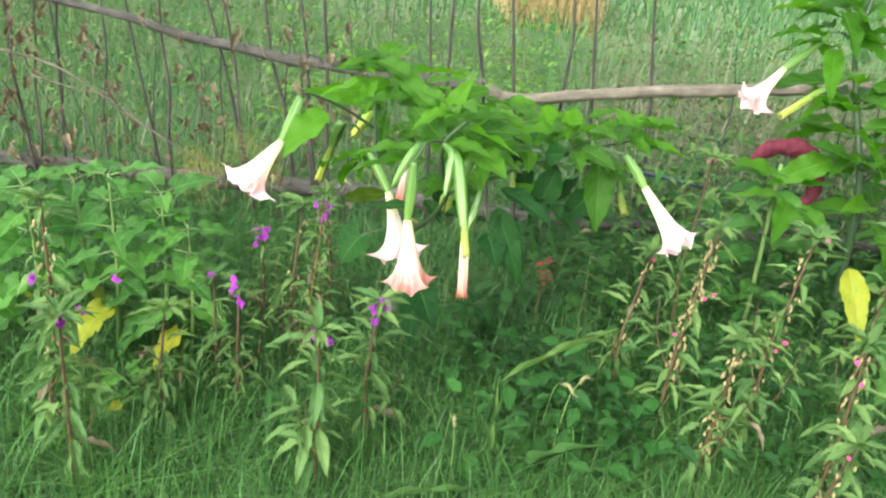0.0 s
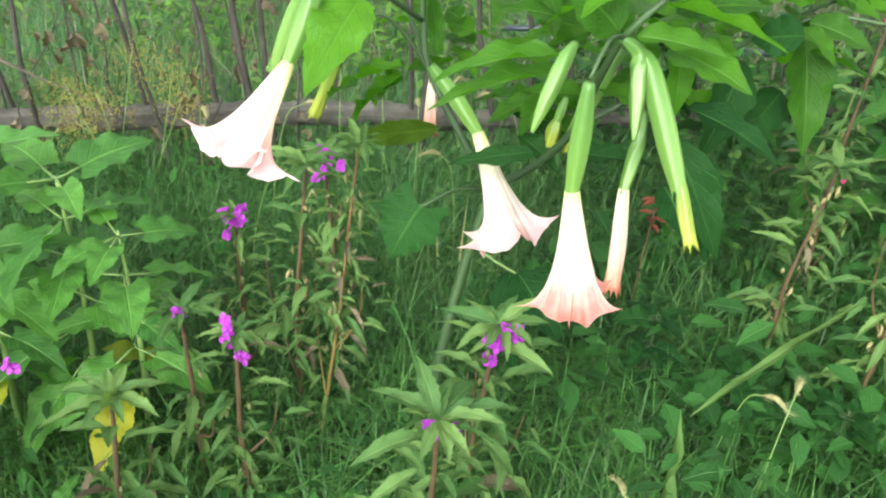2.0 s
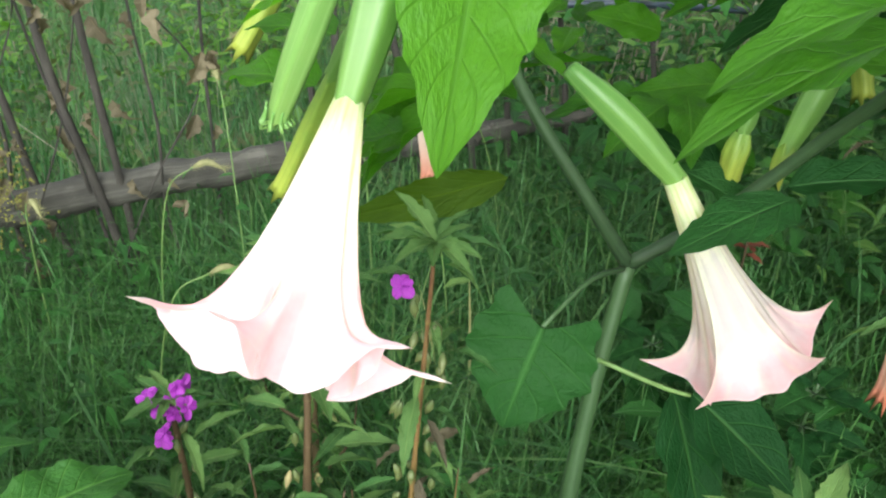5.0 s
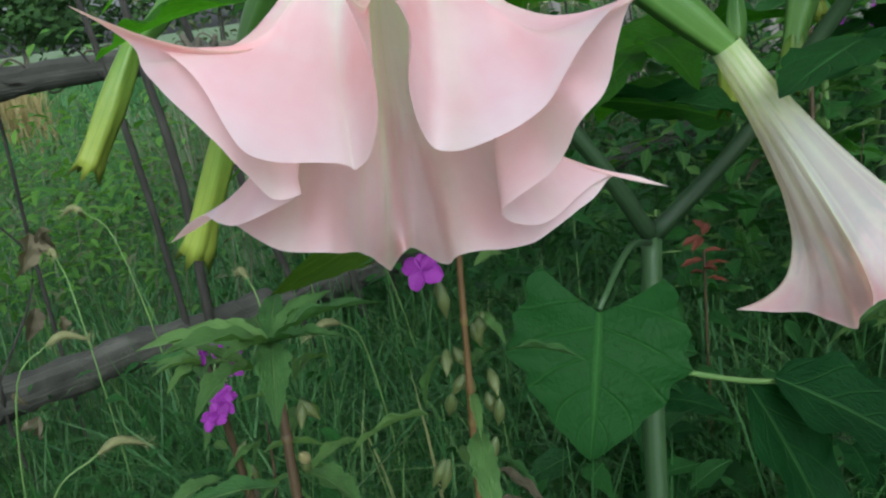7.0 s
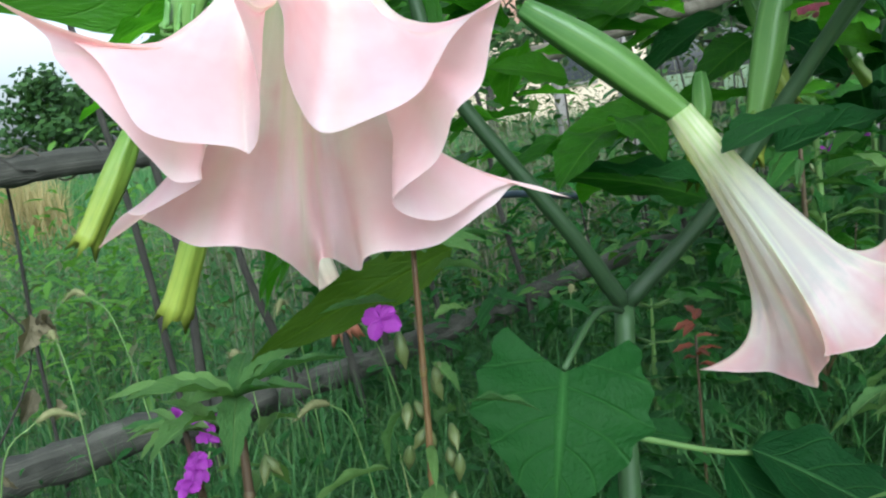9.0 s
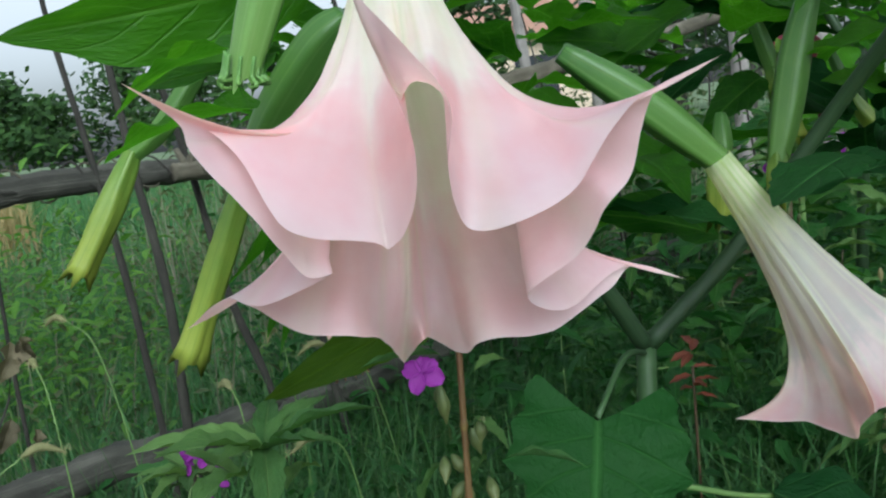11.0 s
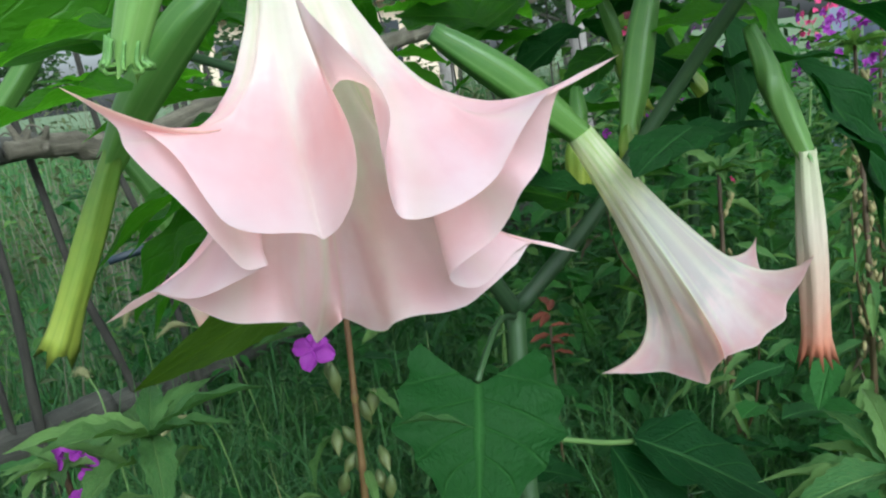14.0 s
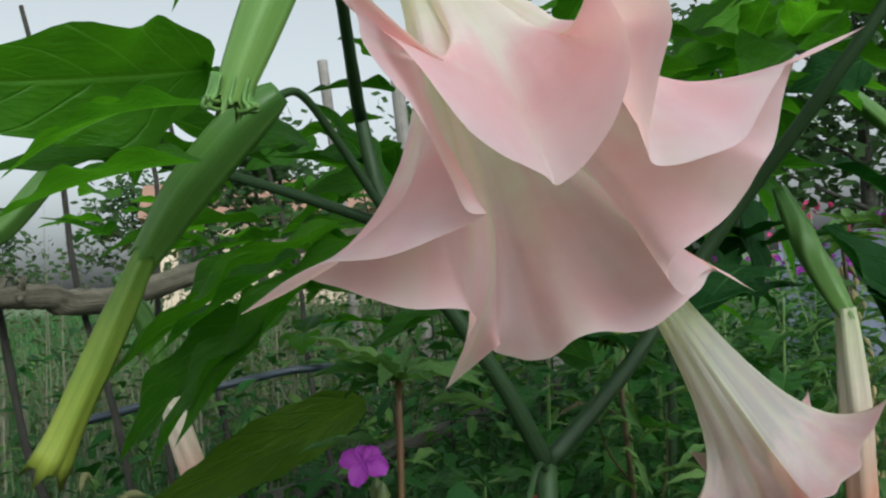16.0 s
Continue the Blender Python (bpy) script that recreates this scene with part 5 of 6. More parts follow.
# ---- broad-leaved plant ----
def broad_plant(base, top, tiers, length, seed, label, mat=None):
    g = random.Random(seed)
    b, t = Vector(base), Vector(top)
    plant = thing("broad_leaved_plant", b, label, "plant")
    low = t.z < 0.35
    rod("stem", [b - Vector((0, 0, 0.03)), b.lerp(t, 0.5) + Vector((0.01, 0.01, 0)), b.lerp(t, 0.95)], [0.004, 0.0035, 0.002] if low else [0.008, 0.006, 0.0022], STEM if low else PALE_STEM, plant, 8, 6)
    for k in range(tiers):
        s = 0.32 + 0.68 * (k + 0.5) / tiers
        p = b.lerp(t, s)
        for q in range(3 if k < tiers - 1 else 4):
            a = k * 1.65 + q * (2.1 if k < tiers - 1 else math.pi / 2) + g.gauss(0, 0.25)
            el = -0.9 + 1.15 * s + g.gauss(0, 0.15)
            d = Vector((math.cos(a) * math.cos(el), math.sin(a) * math.cos(el), math.sin(el)))
            l = length * (1.15 - 0.42 * s) * g.uniform(0.7, 1.12)
            c = p + d * (0.02 if low else 0.045)
            m = mat or LEAF_SUN
            if m is LEAF_SUN and k == 0 and q == seed % 3:
                m = LEAF_YELLOW
            leaf(plant, c, c + d * l, l * g.uniform(0.52, 0.66), (g.gauss(0, 0.2), g.gauss(-0.15, 0.2), 1), m, "heart", nu=24, nv=8, teeth=12, tooth=0.13, bend=0.3, wave=0.05)
            rod("leaf_stalk", [p, c], [0.0016, 0.0012] if low else [0.0026, 0.0018], STEM if low else PALE_STEM, plant, 5, 3)
    return plant


broad_plant((-1.02, 2.33, 0), (-1.009, 2.305, 0.743), 6, 0.165, 20, "leafy plant with broad bright green toothed leaves")
broad_plant((-0.88, 2.37, 0), (-0.865, 2.338, 0.691), 6, 0.165, 21, "leafy plant with broad bright green toothed leaves")
broad_plant((-1.28, 2.34, 0), (-1.272, 2.315, 0.668), 6, 0.165, 22, "leafy plant with broad bright green toothed leaves")
broad_plant((-0.78, 2.33, 0), (-0.770, 2.297, 0.606), 5, 0.15, 23, "leafy plant with broad bright green toothed leaves")
broad_plant((-1.20, 2.50, 0), (-1.192, 2.471, 0.640), 6, 0.16, 24, "leafy plant with broad bright green toothed leaves")
broad_plant((-1.46, 2.33, 0), (-1.446, 2.305, 0.659), 5, 0.15, 25, "leafy plant with broad bright green toothed leaves")
broad_plant((-0.86, 2.02, 0), (-0.87, 2.01, 0.26), 2, 0.09, 8, "young broad-leaved plant in the grass")

# ---- second angel's trumpet ----
trumpet_two = thing("angels_trumpet", (1.5, 2.9, 0), "second angel's trumpet with one open pink flower and a green bud", "shrub")
rod("trunk", [(1.5, 2.9, -0.03), (1.46, 2.85, 0.45), (1.40, 2.82, 0.8), (1.34, 2.92, 1.08), (1.30, 2.95, 1.25), (1.32, 2.97, 1.45)], [0.016, 0.013, 0.010, 0.006], STEM, trumpet_two, 10)
rod("limb", [(1.40, 2.82, 0.8), (1.55, 2.85, 1.0), (1.68, 2.9, 1.2)], [0.009, 0.006], STEM, trumpet_two, 8)
rod("twig", [(1.30, 2.95, 1.25), (1.25, 2.97, 1.28), (1.216, 2.979, 1.275)], [0.005, 0.003], STEM, trumpet_two, 6)
flower(trumpet_two, (1.074, 2.921, 1.147), rim_of((1.074, 2.921, 1.147), (0.975, 2.87, 1.03), 0.078, 0.05, 0.02, 15, 0.5), [(1.216, 2.979, 1.272), (1.15, 2.95, 1.21)], 0.013)
bud(trumpet_two, [(1.30, 2.88, 1.17), (1.253, 2.871, 1.146), (1.19, 2.85, 1.10)], [(1.19, 2.85, 1.105), (1.13, 2.83, 1.06), (1.066, 2.81, 1.012)], 0.012, 0.011, 1.2)
for k, (node, n) in enumerate([((1.3, 2.95, 1.35), 9), ((1.34, 2.92, 1.12), 8), ((1.42, 2.84, 0.92), 8), ((1.6, 2.88, 1.1), 9), ((1.7, 2.92, 1.25), 9), ((1.5, 2.86, 0.7), 7), ((1.34, 2.97, 1.5), 7), ((1.22, 2.93, 1.27), 8), ((1.30, 2.83, 1.02), 8), ((1.2, 2.95, 1.36), 6), ((1.36, 2.76, 0.86), 8), ((1.16, 2.78, 0.75), 6)]):
    spray(trumpet_two, node, n, 0.23, 0.095, LEAF, 60 + k)
leaf(trumpet_two, (1.198, 2.31, 0.70), (1.218, 2.14, 0.55), 0.085, (-0.2, -0.9, 0.4), LEAF_YELLOW)


# ---- cockscomb ----
def crest_mesh(seed, span, height):
    """A velvety comb: a lumpy thick fan that arches over and curls down on one side."""
    g = random.Random(seed)
    verts, faces, uvs = [], [], []
    n, m = 70, 18
    line = catmull([(-0.62 * span, 0, -0.06 * height), (-0.40 * span, 0.01, 0.45 * height), (0, 0.015, 0.75 * height), (0.45 * span, 0.005, 0.62 * height), (0.68 * span, -0.02, 0.0), (0.80 * span, -0.04, -0.7 * height), (0.66 * span, -0.06, -1.25 * height)], 12)
    for i in range(n + 1):
        s = i / n
        q = s * (len(line) - 1)
        k = min(int(q), len(line) - 2)
        c = line[k].lerp(line[k + 1], q - k)
        d = (line[k + 1] - line[k]).normalized()
        side = d.cross(Vector((0, 1, 0))).normalized()
        r = 0.30 * height * (0.35 + math.sin(math.pi * min(1, 0.06 + 0.9 * s)) ** 0.6)
        for j in range(m):
            a = 2 * math.pi * j / m
            p = c + side * math.cos(a) * r + Vector((0, math.sin(a) * r * 0.75, 0))
            lump = noise.noise(p * 40) * 0.010 + noise.noise(p * 130) * 0.005
            verts.append(p + (p - c).normalized() * lump)
            uvs.append((s, j / m))
    for i in range(n):
        for j in range(m):
            a, b = i * m + j, i * m + (j + 1) % m
            faces.append((a, b, b + m, a + m))
    faces += [tuple(reversed(range(m))), tuple(n * m + j for j in range(m))]
    return make_mesh("crest", verts, faces, COMB, uvs)


def cockscomb(base, top, span, height, turn, seed, leaves=26, size=0.17):
    plant = thing("cockscomb", base, "cockscomb with a dark crimson velvet crest and broad leaves", "flower", "cockscombs")
    b, t = Vector(base), Vector(top)
    rod("stem", [b - Vector((0, 0, 0.03)), b.lerp(t, 0.5), t], [0.010, 0.008, 0.007], PALE_STEM, plant, 8)
    c = child("crest", crest_mesh(seed, span, height), plant, None, "folded crimson velvet crest")
    c.matrix_basis = Matrix.Translation(t) @ Euler((0.25, 0.1, turn)).to_matrix().to_4x4()
    g = random.Random(seed)
    for i in range(leaves):
        s = 0.25 + 0.74 * i / leaves
        p = b.lerp(t, s)
        a = i * 2.4
        el = g.uniform(-0.35, 0.35)
        d = Vector((math.cos(a) * math.cos(el), math.sin(a) * math.cos(el), math.sin(el)))
        l = size * g.uniform(0.8, 1.2)
        leaf(plant, p + d * 0.03, p + d * (0.03 + l), l * 0.42, (g.gauss(0, 0.2), g.gauss(-0.3, 0.2), 1), LEAF_COMB, "ovate", bend=0.3)
    return plant


cockscomb((1.18, 2.86, 0), (1.13, 2.85, 0.835), 0.17, 0.085, 0.1, 3)
leaf(trumpet_two, (1.27, 2.80, 0.885), (1.06, 2.74, 0.80), 0.10, (-0.2, -0.75, 0.55), LEAF)
cockscomb((1.75, 3.0, 0), (1.75, 3.0, 0.8), 0.12, 0.06, 0.6, 8)


# ---- leafy things behind, and small plants ----
broad_plant((1.0, 3.0, 0), (1.02, 2.98, 0.62), 5, 0.15, 31, "broad-leaved weed with dark green leaves", LEAF_COMB)
broad_plant((1.6, 2.6, 0), (1.62, 2.58, 0.7), 5, 0.16, 32, "broad-leaved weed with dark green leaves", LEAF_COMB)
broad_plant((0.55, 2.9, 0), (0.55, 2.88, 0.42), 4, 0.12, 33, "broad-leaved weed with dark green leaves", LEAF_COMB)
broad_plant((2.1, 2.9, 0), (2.12, 2.88, 0.85), 6, 0.16, 34, "tall broad-leaved weed with dark green leaves", LEAF_COMB)
broad_plant((0.42, 2.25, 0), (0.42, 2.24, 0.26), 3, 0.11, 35, "low broad-leaved weed in the grass", LEAF_DARK)
broad_plant((0.30, 2.42, 0), (0.30, 2.41, 0.30), 3, 0.11, 36, "low broad-leaved weed in the grass", LEAF_DARK)
broad_plant((0.15, 2.62, 0), (0.15, 2.61, 0.30), 3, 0.11, 37, "low broad-leaved weed in the grass", LEAF_DARK)
broad_plant((0.62, 2.15, 0), (0.62, 2.14, 0.24), 3, 0.10, 38, "low broad-leaved weed in the grass", LEAF_DARK)

red = thing("red_leaved_weed", (0.36, 2.66, 0), "small weed with a tuft of red leaves", "weed")
rod("stem", [(0.36, 2.66, -0.02), (0.355, 2.655, 0.2), (0.359, 2.654, 0.41)], [0.003, 0.002], BALSAM_STEM, red, 6)
g_red = random.Random(4)
for i in range(11):
    a = i * 2.4
    z = 0.36 + 0.09 * g_red.random()
    d = Vector((math.cos(a), math.sin(a), g_red.uniform(-0.2, 0.4)))
    leaf(red, (0.359, 2.654, z), Vector((0.359, 2.654, z)) + d * 0.038, 0.014, (0, -0.3, 1), RED_LEAF, "lance", nu=8, nv=4)


def phlox(base, height, seed, mat):
    g = random.Random(seed)
    b = Vector(base)
    plant = thing("phlox", b, "tall phlox with purple flower heads", "flower", "phlox clump")
    for k in range(4):
        t = b + Vector((g.gauss(0, 0.12), g.gauss(0, 0.12), height * g.uniform(0.8, 1.1)))
        rod("stem", [b, b.lerp(t, 0.5), t], [0.004, 0.003], PALE_STEM, plant, 5, 4)
        for i in range(12):
            p = b.lerp(t, 0.25 + 0.7 * i / 12)
            a = i * 2.4
            d = Vector((math.cos(a), math.sin(a), g.uniform(-0.3, 0.3)))
            leaf(plant, p, p + d * 0.11, 0.03, (0, -0.2, 1), LEAF_COMB, "lance", nu=9, nv=4)
        for i in range(9):
            o = child("blossom", mat[i % len(mat)], plant)
            q = t + Vector((g.gauss(0, 0.035), g.gauss(0, 0.035), g.gauss(0.0, 0.03)))
            o.matrix_basis = Matrix.Translation(q) @ Euler((g.uniform(0.5, 1.6), g.gauss(0, 0.5), g.uniform(0, 6))).to_matrix().to_4x4() @ Matrix.Diagonal((0.017, 0.017, 0.017, 1))


for i, (x, y, h) in enumerate([(2.6, 2.6, 0.68), (3.0, 2.8, 0.80), (3.4, 2.5, 0.80), (3.7, 2.9, 0.88), (3.2, 3.3, 0.84), (2.4, 3.2, 0.66), (2.9, 2.2, 0.72)]):
    phlox((x, y, 0), h, 70 + i, BLOSSOM_PINK if i == 3 else BLOSSOM)

# long arching blades
wide = thing("wide_grass", (0.2, 2.05, 0), "clump of wide arching grass blades", "grass")
for base, tip, w in (((0.21, 2.042, 0.33), (0.531, 2.112, 0.54), 0.016), ((0.2, 2.05, 0.0), (0.21, 2.042, 0.33), 0.014), ((-0.12, 1.75, 0.1), (0.2, 1.80, 0.16), 0.014), ((0.3, 2.0, 0.05), (0.45, 1.85, 0.33), 0.012), ((0.95, 2.0, 0.3), (0.70, 1.95, 0.42), 0.014)):
    leaf(wide, base, tip, w, (0.1, -0.4, 1), LEAF_BALSAM, "lance", name="blade", nu=16, nv=4)


def foxtail(base, height, lean, seed):
    g = random.Random(seed)
    b = Vector(base)
    plant = thing("foxtail_grass", b, "foxtail grass with a nodding bristly seed head", "grass", "foxtails")
    a = g.uniform(0, 6.28)
    d = Vector((math.cos(a), math.sin(a), 0))
    pts = [b, b + Vector((0, 0, height * 0.5)) + d * lean * 0.15, b + Vector((0, 0, height * 0.9)) + d * lean * 0.5, b + Vector((0, 0, height)) + d * lean]
    rod("stalk", pts, [0.0016, 0.0012], PALE_STEM, plant, 5, 5)
    e = pts[-1]
    head = catmull([e, e + d * 0.025 + Vector((0, 0, 0.008)), e + d * 0.055 - Vector((0, 0, 0.008))], 6)
    v, f, u = tube_data(head, [0.002, 0.0055, 0.006, 0.004, 0.001], 8)
    for k in range(130):
        p = head[g.randrange(len(head))]
        w = Vector((g.gauss(0, 1), g.gauss(0, 1), g.gauss(0, 1))).normalized()
        s = len(v)
        q = p + w * 0.004
        side = w.orthogonal().normalized() * 0.0005
        v += [q + side, q - side, q + w * 0.008 + d * 0.006]
        u += [(0, 0), (0, 1), (1, 1)]
        f.append((s, s + 1, s + 2))
    child("seed_head", make_mesh("seed_head", v, f, SEEDHEAD, u), plant)


for i, (x, y, h) in enumerate([(0.368, 2.17, 0.30), (0.389, 2.03, 0.33), (-0.55, 3.2, 0.45), (-0.35, 3.35, 0.5), (-0.15, 3.1, 0.45), (0.05, 3.3, 0.5), (-0.75, 3.3, 0.42), (-0.2, 3.45, 0.55), (-0.45, 3.75, 0.6), (-0.62, 3.8, 0.62), (-0.3, 3.85, 0.62), (0.2, 3.2, 0.45), (-0.05, 2.95, 0.4), (0.1, 1.9, 0.2), (0.45, 3.0, 0.4), (-0.6, 2.95, 0.38)]):
    foxtail((x, y, 0), h, 0.06 + 0.02 * (i % 4), i)

golden = thing("goldenrod", (-0.97, 3.45, 0), "goldenrod with dull yellow flower sprays", "flower")
g_gold = random.Random(8)
for k in range(7):
    t = Vector((-0.97 + g_gold.uniform(-0.28, 0.25), 3.47 + g_gold.uniform(-0.08, 0.05), g_gold.uniform(0.28, 0.48)))
    rod("stem", [(-0.97 + 0.03 * k - 0.1, 3.47, 0), t], [0.002, 0.001], PALE_STEM, golden, 5, 4)
    v, f, u = [], [], []
    for i in range(300):
        c = t + Vector((g_gold.gauss(0, 0.045), g_gold.gauss(0, 0.03), g_gold.gauss(-0.03, 0.04)))
        s = len(v)
        r = g_gold.uniform(0.0015, 0.0035)
        a = g_gold.uniform(0, 3)
        x, y = Vector((math.cos(a), 0.3, math.sin(a))) * r, Vector((-math.sin(a), 0.2, math.cos(a))) * r
        v += [c + x, c + y, c - x, c - y, c + Vector((0, -r, 0))]
        u += [(0, 0)] * 5
        f += [(s, s + 1, s + 4), (s + 1, s + 2, s + 4), (s + 2, s + 3, s + 4), (s + 3, s, s + 4)]
    tagged(child("flower_spray", make_mesh("flower_spray", v, f, GOLD, u), golden), kind="stuff")

# ---- dry climbers on the fence ----
vine = thing("dry_climber", (-1.5, 3.56, 0), "withered climber with hanging brown leaves on the fence", "vine")
g_vine = random.Random(5)
for k in range(14):
    x = -2.45 + 0.14 * k + g_vine.uniform(-0.05, 0.05)
    pts = [(x, 3.55, 0.05)]
    for i in range(4):
        pts.append((pts[-1][0] + g_vine.uniform(-0.16, 0.16), 3.54 + g_vine.uniform(-0.03, 0.03), pts[-1][2] + g_vine.uniform(0.18, 0.26)))
    rod("vine_stem", pts, [0.003, 0.0022, 0.0015], STAKE, vine, 5, 5)
    for i in range(19):
        p = Vector(pts[g_vine.randrange(1, 5)]) + Vector((g_vine.gauss(0, 0.05), g_vine.uniform(-0.05, 0.02), g_vine.gauss(0, 0.06)))
        d = Vector((g_vine.gauss(0, 0.35), g_vine.gauss(0, 0.3), -1)).normalized()
        l = g_vine.uniform(0.035, 0.08)
        leaf(vine, p, p + d * l, l * g_vine.uniform(0.35, 0.7), (g_vine.gauss(0, 1), -1, 0), LEAF_DRY, "ovate", bend=0.5, wave=0.16, fold=0.5, nu=9, nv=6)
rod("vine_stem", [(-2.0, 3.52, 0.72), (-1.7, 3.51, 0.66), (-1.3, 3.52, 0.42), (-1.0, 3.54, 0.26)], [0.006, 0.005, 0.004], BARK_WARM, vine, 6, 6)
rod("vine_stem", [(-1.85, 3.52, 0.62), (-1.62, 3.51, 0.585), (-1.45, 3.51, 0.6)], [0.004, 0.003], BARK_WARM, vine, 6, 6)

for k in range(2):
    coil = []
    for i in range(46):
        s_ = i / 45
        x = -0.95 + 1.05 * s_
        a = s_ * (34 + 9 * k) + k * 2 + 0.6 * math.sin(i * 1.7)
        r = 0.030 + 0.007 * math.sin(i * 2.3 + k)
        coil.append((x, 3.6 + r * math.cos(a), 0.812 - 0.016 * s_ + 0.01 * math.exp(-((x + 0.9) / 0.2) ** 2) + r * math.sin(a)))
    rod("vine_stem", coil, [0.0032, 0.0026, 0.002], STAKE if k else BARK_WARM, vine, 5, 4, "", 0.3)
hose = thing("hose", (0.6, 3.4, 0.55), "dark hose slung through the weeds along the fence", "hose")
rod("hose_line", [(0.2, 3.66, 0.52), (0.507, 3.55, 0.556), (0.68, 3.4, 0.578), (1.1, 3.5, 0.5)], [0.009, 0.009], HOSE, hose, 8, 6)


# ---- far things ----
def old_post(x, y, h, r, lean):
    ob = thing("wooden_post", (x, y, 0), "weathered grey wooden post", "post", "posts")
    rod("post", [(x, y, -0.05), (x + lean * 0.5, y, h * 0.5), (x + lean, y + 0.02, h)], [r, r * 0.9, r * 0.85], OLD_POST, ob, 10, 5, "", 0.1)


for x, y, h, r, lean in ((2.9, 3.96, 1.5, 0.045, 0.03), (2.35, 4.3, 1.7, 0.035, -0.08), (3.6, 3.9, 1.6, 0.05, 0.05), (2.6, 4.9, 1.9, 0.03, -0.15), (4.4, 4.2, 1.7, 0.05, 0.0)):
    old_post(x, y, h, r, lean)


def tree(x, y, height, spread, seed, leaves=1500, size=0.25, label="dark green tree at the edge of the meadow"):
    g = random.Random(seed)
    z0 = ground_height(x, y)
    ob = thing("tree", (x, y, z0), label, "tree", "trees beyond the meadow")
    rod("trunk", [(x, y, z0 - 0.2), (x + 0.02 * height, y, z0 + height * 0.4), (x, y, z0 + height * 0.85)], [height * 0.03, height * 0.02, height * 0.005], BARK, ob, 8, 4)
    tips = []
    for k in range(9):
        a, s = k * 2.4, 0.25 + 0.65 * k / 9
        q = Vector((x + math.cos(a) * spread * (1.1 - s) * 0.9, y + math.sin(a) * spread * (1.1 - s) * 0.9, z0 + height * (s + 0.12)))
        rod("limb", [(x, y, z0 + height * s * 0.9), q], [height * 0.009, height * 0.003], BARK, ob, 5, 3)
        tips += [q, Vector((x, y, z0 + height * s)).lerp(q, 0.6)]
    tips.append(Vector((x, y, z0 + height * 0.95)))
    v, f, u = [], [], []
    for i in range(leaves):
        t = tips[g.randrange(len(tips))]
        c = t + Vector((g.gauss(0, spread * 0.24), g.gauss(0, spread * 0.24), g.gauss(0, height * 0.07)))
        a = Vector((g.gauss(0, 1), g.gauss(0, 1), g.gauss(0, 0.6))).normalized() * size * g.uniform(0.6, 1.3)
        b = a.orthogonal().normalized() * size * 0.35
        s = len(v)
        v += [c - a * 0.5, c + b, c + a * 0.5, c - b]
        u += [(0, 0.5), (0.5, 1), (1, 0.5), (0.5, 0)]
        f.append((s, s + 1, s + 2, s + 3))
    child("crown", make_mesh("crown", v, f, TREE_LEAF, u, False), ob)


for i, (x, y, h, s) in enumerate([(7.3, 33, 3.6, 1.7), (9.5, 36, 3.2, 1.8), (4.5, 38, 3.4, 1.9), (0, 40, 4, 2.2), (12, 34, 4.4, 2.2), (16, 36, 4.2, 2.4), (-5, 42, 4.5, 2.6), (-11, 40, 4.5, 2.6),
                                 (19, 30, 5, 2.8), (22, 25, 5.5, 3), (26, 22, 6, 3.2), (24, 16, 6, 3.2), (9, 12.5, 3.4, 1.6), (11, 9.5, 4.2, 2.0), (8.5, 7.0, 3.6, 1.7), (12, 6, 4.4, 2.2), (10, 3.5, 4.0, 2.0), (14, 2.5, 5, 2.6), (13, -2, 5, 2.6)]):
    tree(x, y, h, s, 100 + i, 1300 if i < 12 else 1800, 0.33 if i < 12 else 0.2)


def house():
    ob = thing("house", (13.8, 16.5, 0), "plastered house coloured as sunlit, with a low brown roof", "house")
    m = pose(13.8, 16.5, 0, 0, 0, -40)
    bpy.context.view_layer.update()

    def block(name, x0, x1, y0, y1, z0, z1, mat, parent=ob):
        v = [m @ Vector(p) for p in ((x0, y0, z0), (x1, y0, z0), (x1, y1, z0), (x0, y1, z0), (x0, y0, z1), (x1, y0, z1), (x1, y1, z1), (x0, y1, z1))]
        return child(name, make_mesh(name, v, [(3, 2, 1, 0), (4, 5, 6, 7), (0, 1, 5, 4), (1, 2, 6, 5), (2, 3, 7, 6), (3, 0, 4, 7)], mat, None, False), parent)
    block("wall", -3, 3, 0, 4, -0.2, 2.5, PLASTER)
    v = [m @ Vector(p) for p in ((-3.4, -0.5, 2.45), (3.4, -0.5, 2.45), (3.4, 4.5, 2.45), (-3.4, 4.5, 2.45), (-3.4, 2, 3.5), (3.4, 2, 3.5))]
    child("roof", make_mesh("roof", v, [(0, 1, 5, 4), (2, 3, 4, 5), (0, 4, 3), (1, 2, 5), (3, 2, 1, 0)], ROOF, None, False), ob)
    for x in (-2.1, 1.2):
        w = block("window", x - 0.5, x + 0.5, -0.04, 0.1, 0.95, 2.0, WINDOW_DARK)
        block("window_frame", x - 0.58, x + 0.58, -0.06, -0.01, 0.87, 0.95, OLD_POST, w)


house()
sheet = thing("plastic_sheet", (4.9, 2.65, 0), "pale blue plastic sheet hung behind the flower bed", "sheet")
v, f = [], []
for i in range(13):
    for j in range(9):
        v.append((4.7 + 0.05 * math.sin(i * 1.3) + 0.03 * math.sin(j * 2 + i), 2.1 + i * 0.1, 0.02 + j * 0.105))
for i in range(12):
    for j in range(8):
        a = i * 9 + j
        f.append((a, a + 9, a + 10, a + 1))
child("sheet", make_mesh("sheet", v, f, BLUE_SHEET), sheet)


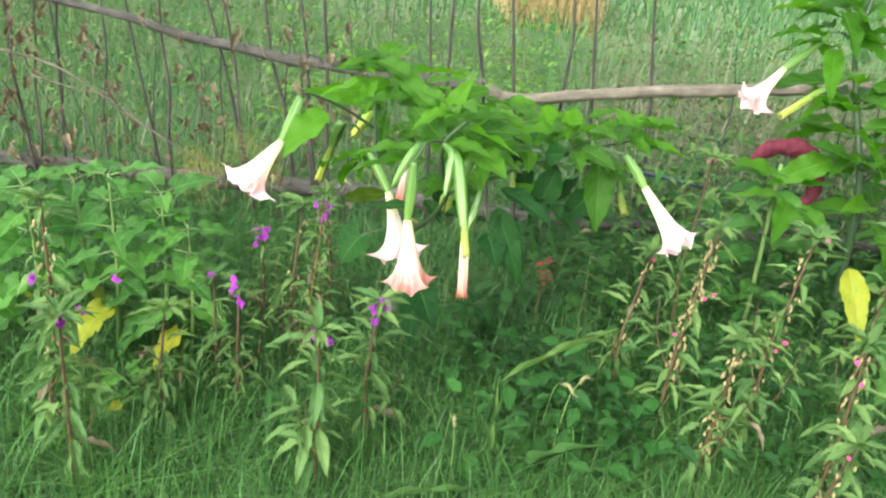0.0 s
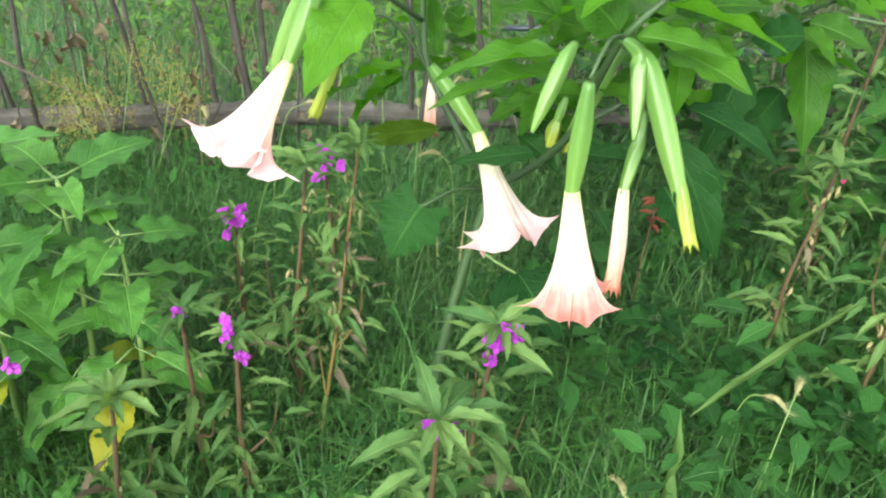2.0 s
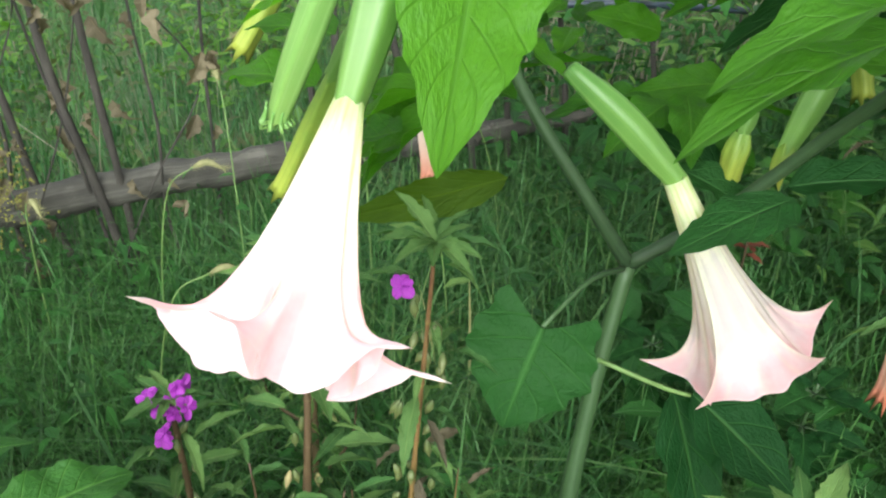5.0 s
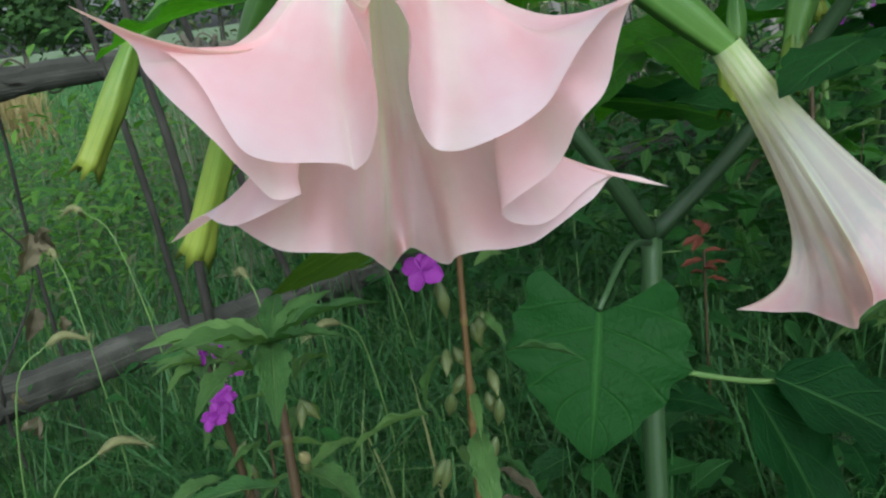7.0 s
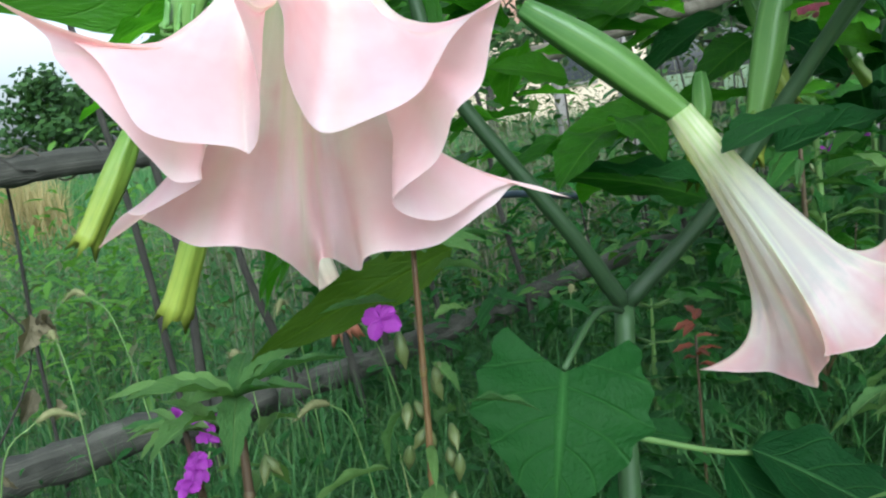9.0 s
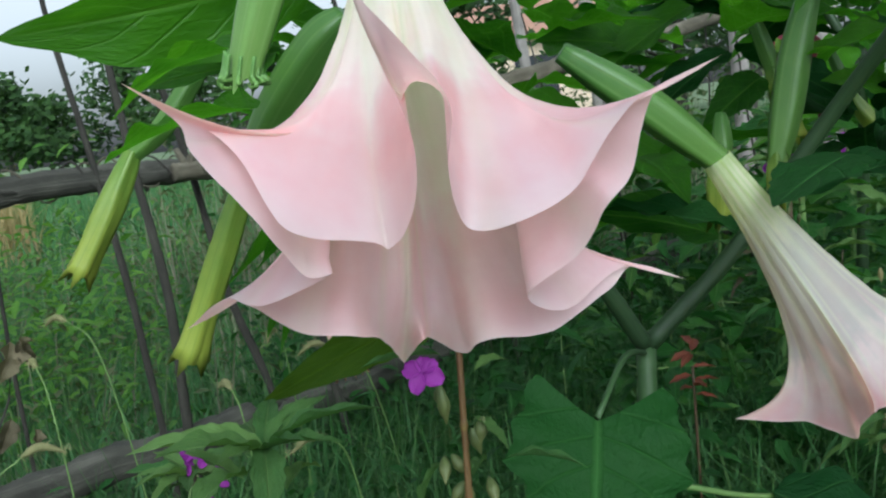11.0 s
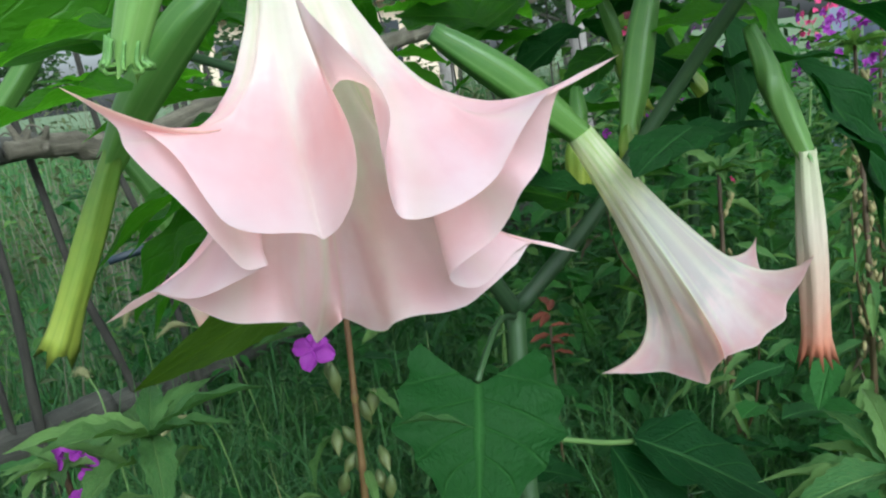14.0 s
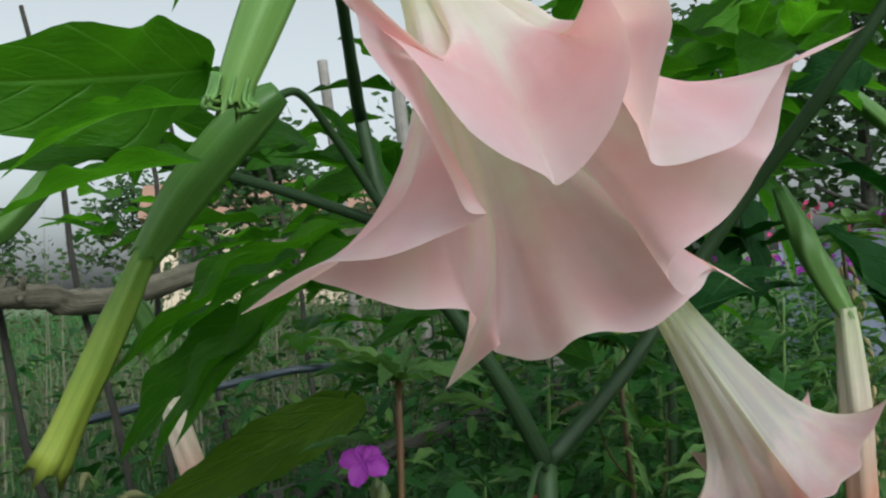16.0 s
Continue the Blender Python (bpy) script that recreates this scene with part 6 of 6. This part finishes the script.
# ---- grass and weeds ----
def feather(x, y, g):
    return np.maximum(np.abs(x - 0.2) / 2.9, np.abs(y - 2.35) / 1.55) < g.uniform(0.72, 1.08, len(x))


blades("garden_grass", GRASS, "long uneven green grass under the flowers", "grass", 105000, (-2.8, 3.2, 0.75, 3.95), (0.07, 0.27), (0.002, 0.005), 3, 0.9, feather)
blades("lawn_grass", GRASS, "shorter grass round the flower bed", "grass", 52000, (-5.5, 6.5, -3.0, 4.2), (0.05, 0.2), (0.005, 0.012), 24, 0.9, lambda x, y, g: ~feather(x, y, g), 2)
blades("wiry_grass", WIRY_GRASS, "thin wiry light green grass lying across the bed", "grass", 12000, (-2.2, 2.4, 1.5, 3.5), (0.12, 0.34), (0.0010, 0.0024), 23, 1.7)
blades("arching_grass", WIRY_GRASS, "pale green arching grass blades in tufts", "grass", 5200, (-1.7, 1.7, 1.1, 2.5), (0.16, 0.36), (0.0035, 0.008), 31, 1.35, lambda x, y, g: np.sin(x * 9.0 + 2 * np.sin(y * 7)) * np.sin(y * 11.0 + x * 3) > g.uniform(-0.5, 0.8, len(x)))
blades("bed_edge_grass", FIELD_GRASS, "light green grass blades between shrub and fence", "grass", 5200, (-0.3, 1.6, 2.5, 3.6), (0.16, 0.40), (0.004, 0.009), 37, 1.2)
blades("tall_grass", GRASS, "tall arching grass blades among the flowers", "grass", 2200, (-2.0, 2.6, 1.9, 3.6), (0.25, 0.45), (0.003, 0.007), 4, 0.9)
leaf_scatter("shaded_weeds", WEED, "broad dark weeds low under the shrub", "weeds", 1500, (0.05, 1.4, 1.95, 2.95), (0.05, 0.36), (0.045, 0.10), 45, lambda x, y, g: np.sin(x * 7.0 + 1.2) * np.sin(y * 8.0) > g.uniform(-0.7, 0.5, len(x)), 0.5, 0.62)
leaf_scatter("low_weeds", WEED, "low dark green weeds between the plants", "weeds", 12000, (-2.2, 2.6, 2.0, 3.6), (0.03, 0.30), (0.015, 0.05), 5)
blades("meadow_grass", FIELD_GRASS, "pale green meadow grass behind the fence", "grass", 70000, (-5, 6, 3.65, 9.0), (0.08, 0.4), (0.003, 0.008), 6, 0.8)
blades("far_meadow_grass", FIELD_GRASS, "pale meadow grass running to the trees", "grass", 30000, (-10, 16, 9.0, 26.0), (0.25, 0.6), (0.015, 0.04), 16, 0.6, segments=2)
blades("dry_grass", DRY_GRASS, "tall golden dry grass in the meadow", "grass", 5000, (0.3, 1.5, 10.0, 12.0), (0.4, 1.1), (0.008, 0.018), 8, 0.4)
blades("dead_stalks", GREY_STALK, "grey and tan dead stalks behind the fence", "grass", 900, (0.7, 3.8, 3.8, 6.5), (0.5, 1.3), (0.004, 0.010), 9, 0.45)
leaf_scatter("olive_meadow_weeds", WEED_GREY, "dull olive weeds in the meadow", "weeds", 16000, (-5, 0.6, 4.0, 10.0), (0.03, 0.5), (0.02, 0.06), 15)
blades("pale_meadow_stems", GREY_STALK, "pale dry stems scattered in the meadow", "grass", 900, (-5, 1.0, 3.9, 9.0), (0.3, 0.8), (0.003, 0.007), 19, 0.5)
leaf_scatter("dull_thicket", WEED_GREY, "dull grey-green thicket behind the fence", "weeds", 14000, (0.8, 4.5, 4.0, 7.0), (0.05, 1.15), (0.02, 0.06), 14)
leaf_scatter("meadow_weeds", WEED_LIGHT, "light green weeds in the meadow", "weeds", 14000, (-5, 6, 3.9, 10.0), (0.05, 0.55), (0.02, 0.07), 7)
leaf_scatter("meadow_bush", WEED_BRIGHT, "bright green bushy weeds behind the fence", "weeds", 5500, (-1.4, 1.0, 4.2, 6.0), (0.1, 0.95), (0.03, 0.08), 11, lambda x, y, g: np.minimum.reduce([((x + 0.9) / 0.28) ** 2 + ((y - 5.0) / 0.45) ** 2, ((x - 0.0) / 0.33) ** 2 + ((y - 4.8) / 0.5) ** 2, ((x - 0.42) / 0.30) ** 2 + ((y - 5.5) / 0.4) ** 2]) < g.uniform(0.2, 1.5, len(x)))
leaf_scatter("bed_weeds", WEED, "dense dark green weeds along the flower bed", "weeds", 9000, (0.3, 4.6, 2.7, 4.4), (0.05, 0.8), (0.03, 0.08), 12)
leaf_scatter("bed_leaves", WEED_LIGHT, "lighter leaves of the flower bed", "weeds", 3000, (0.6, 4.6, 2.6, 4.6), (0.3, 0.95), (0.03, 0.08), 13)
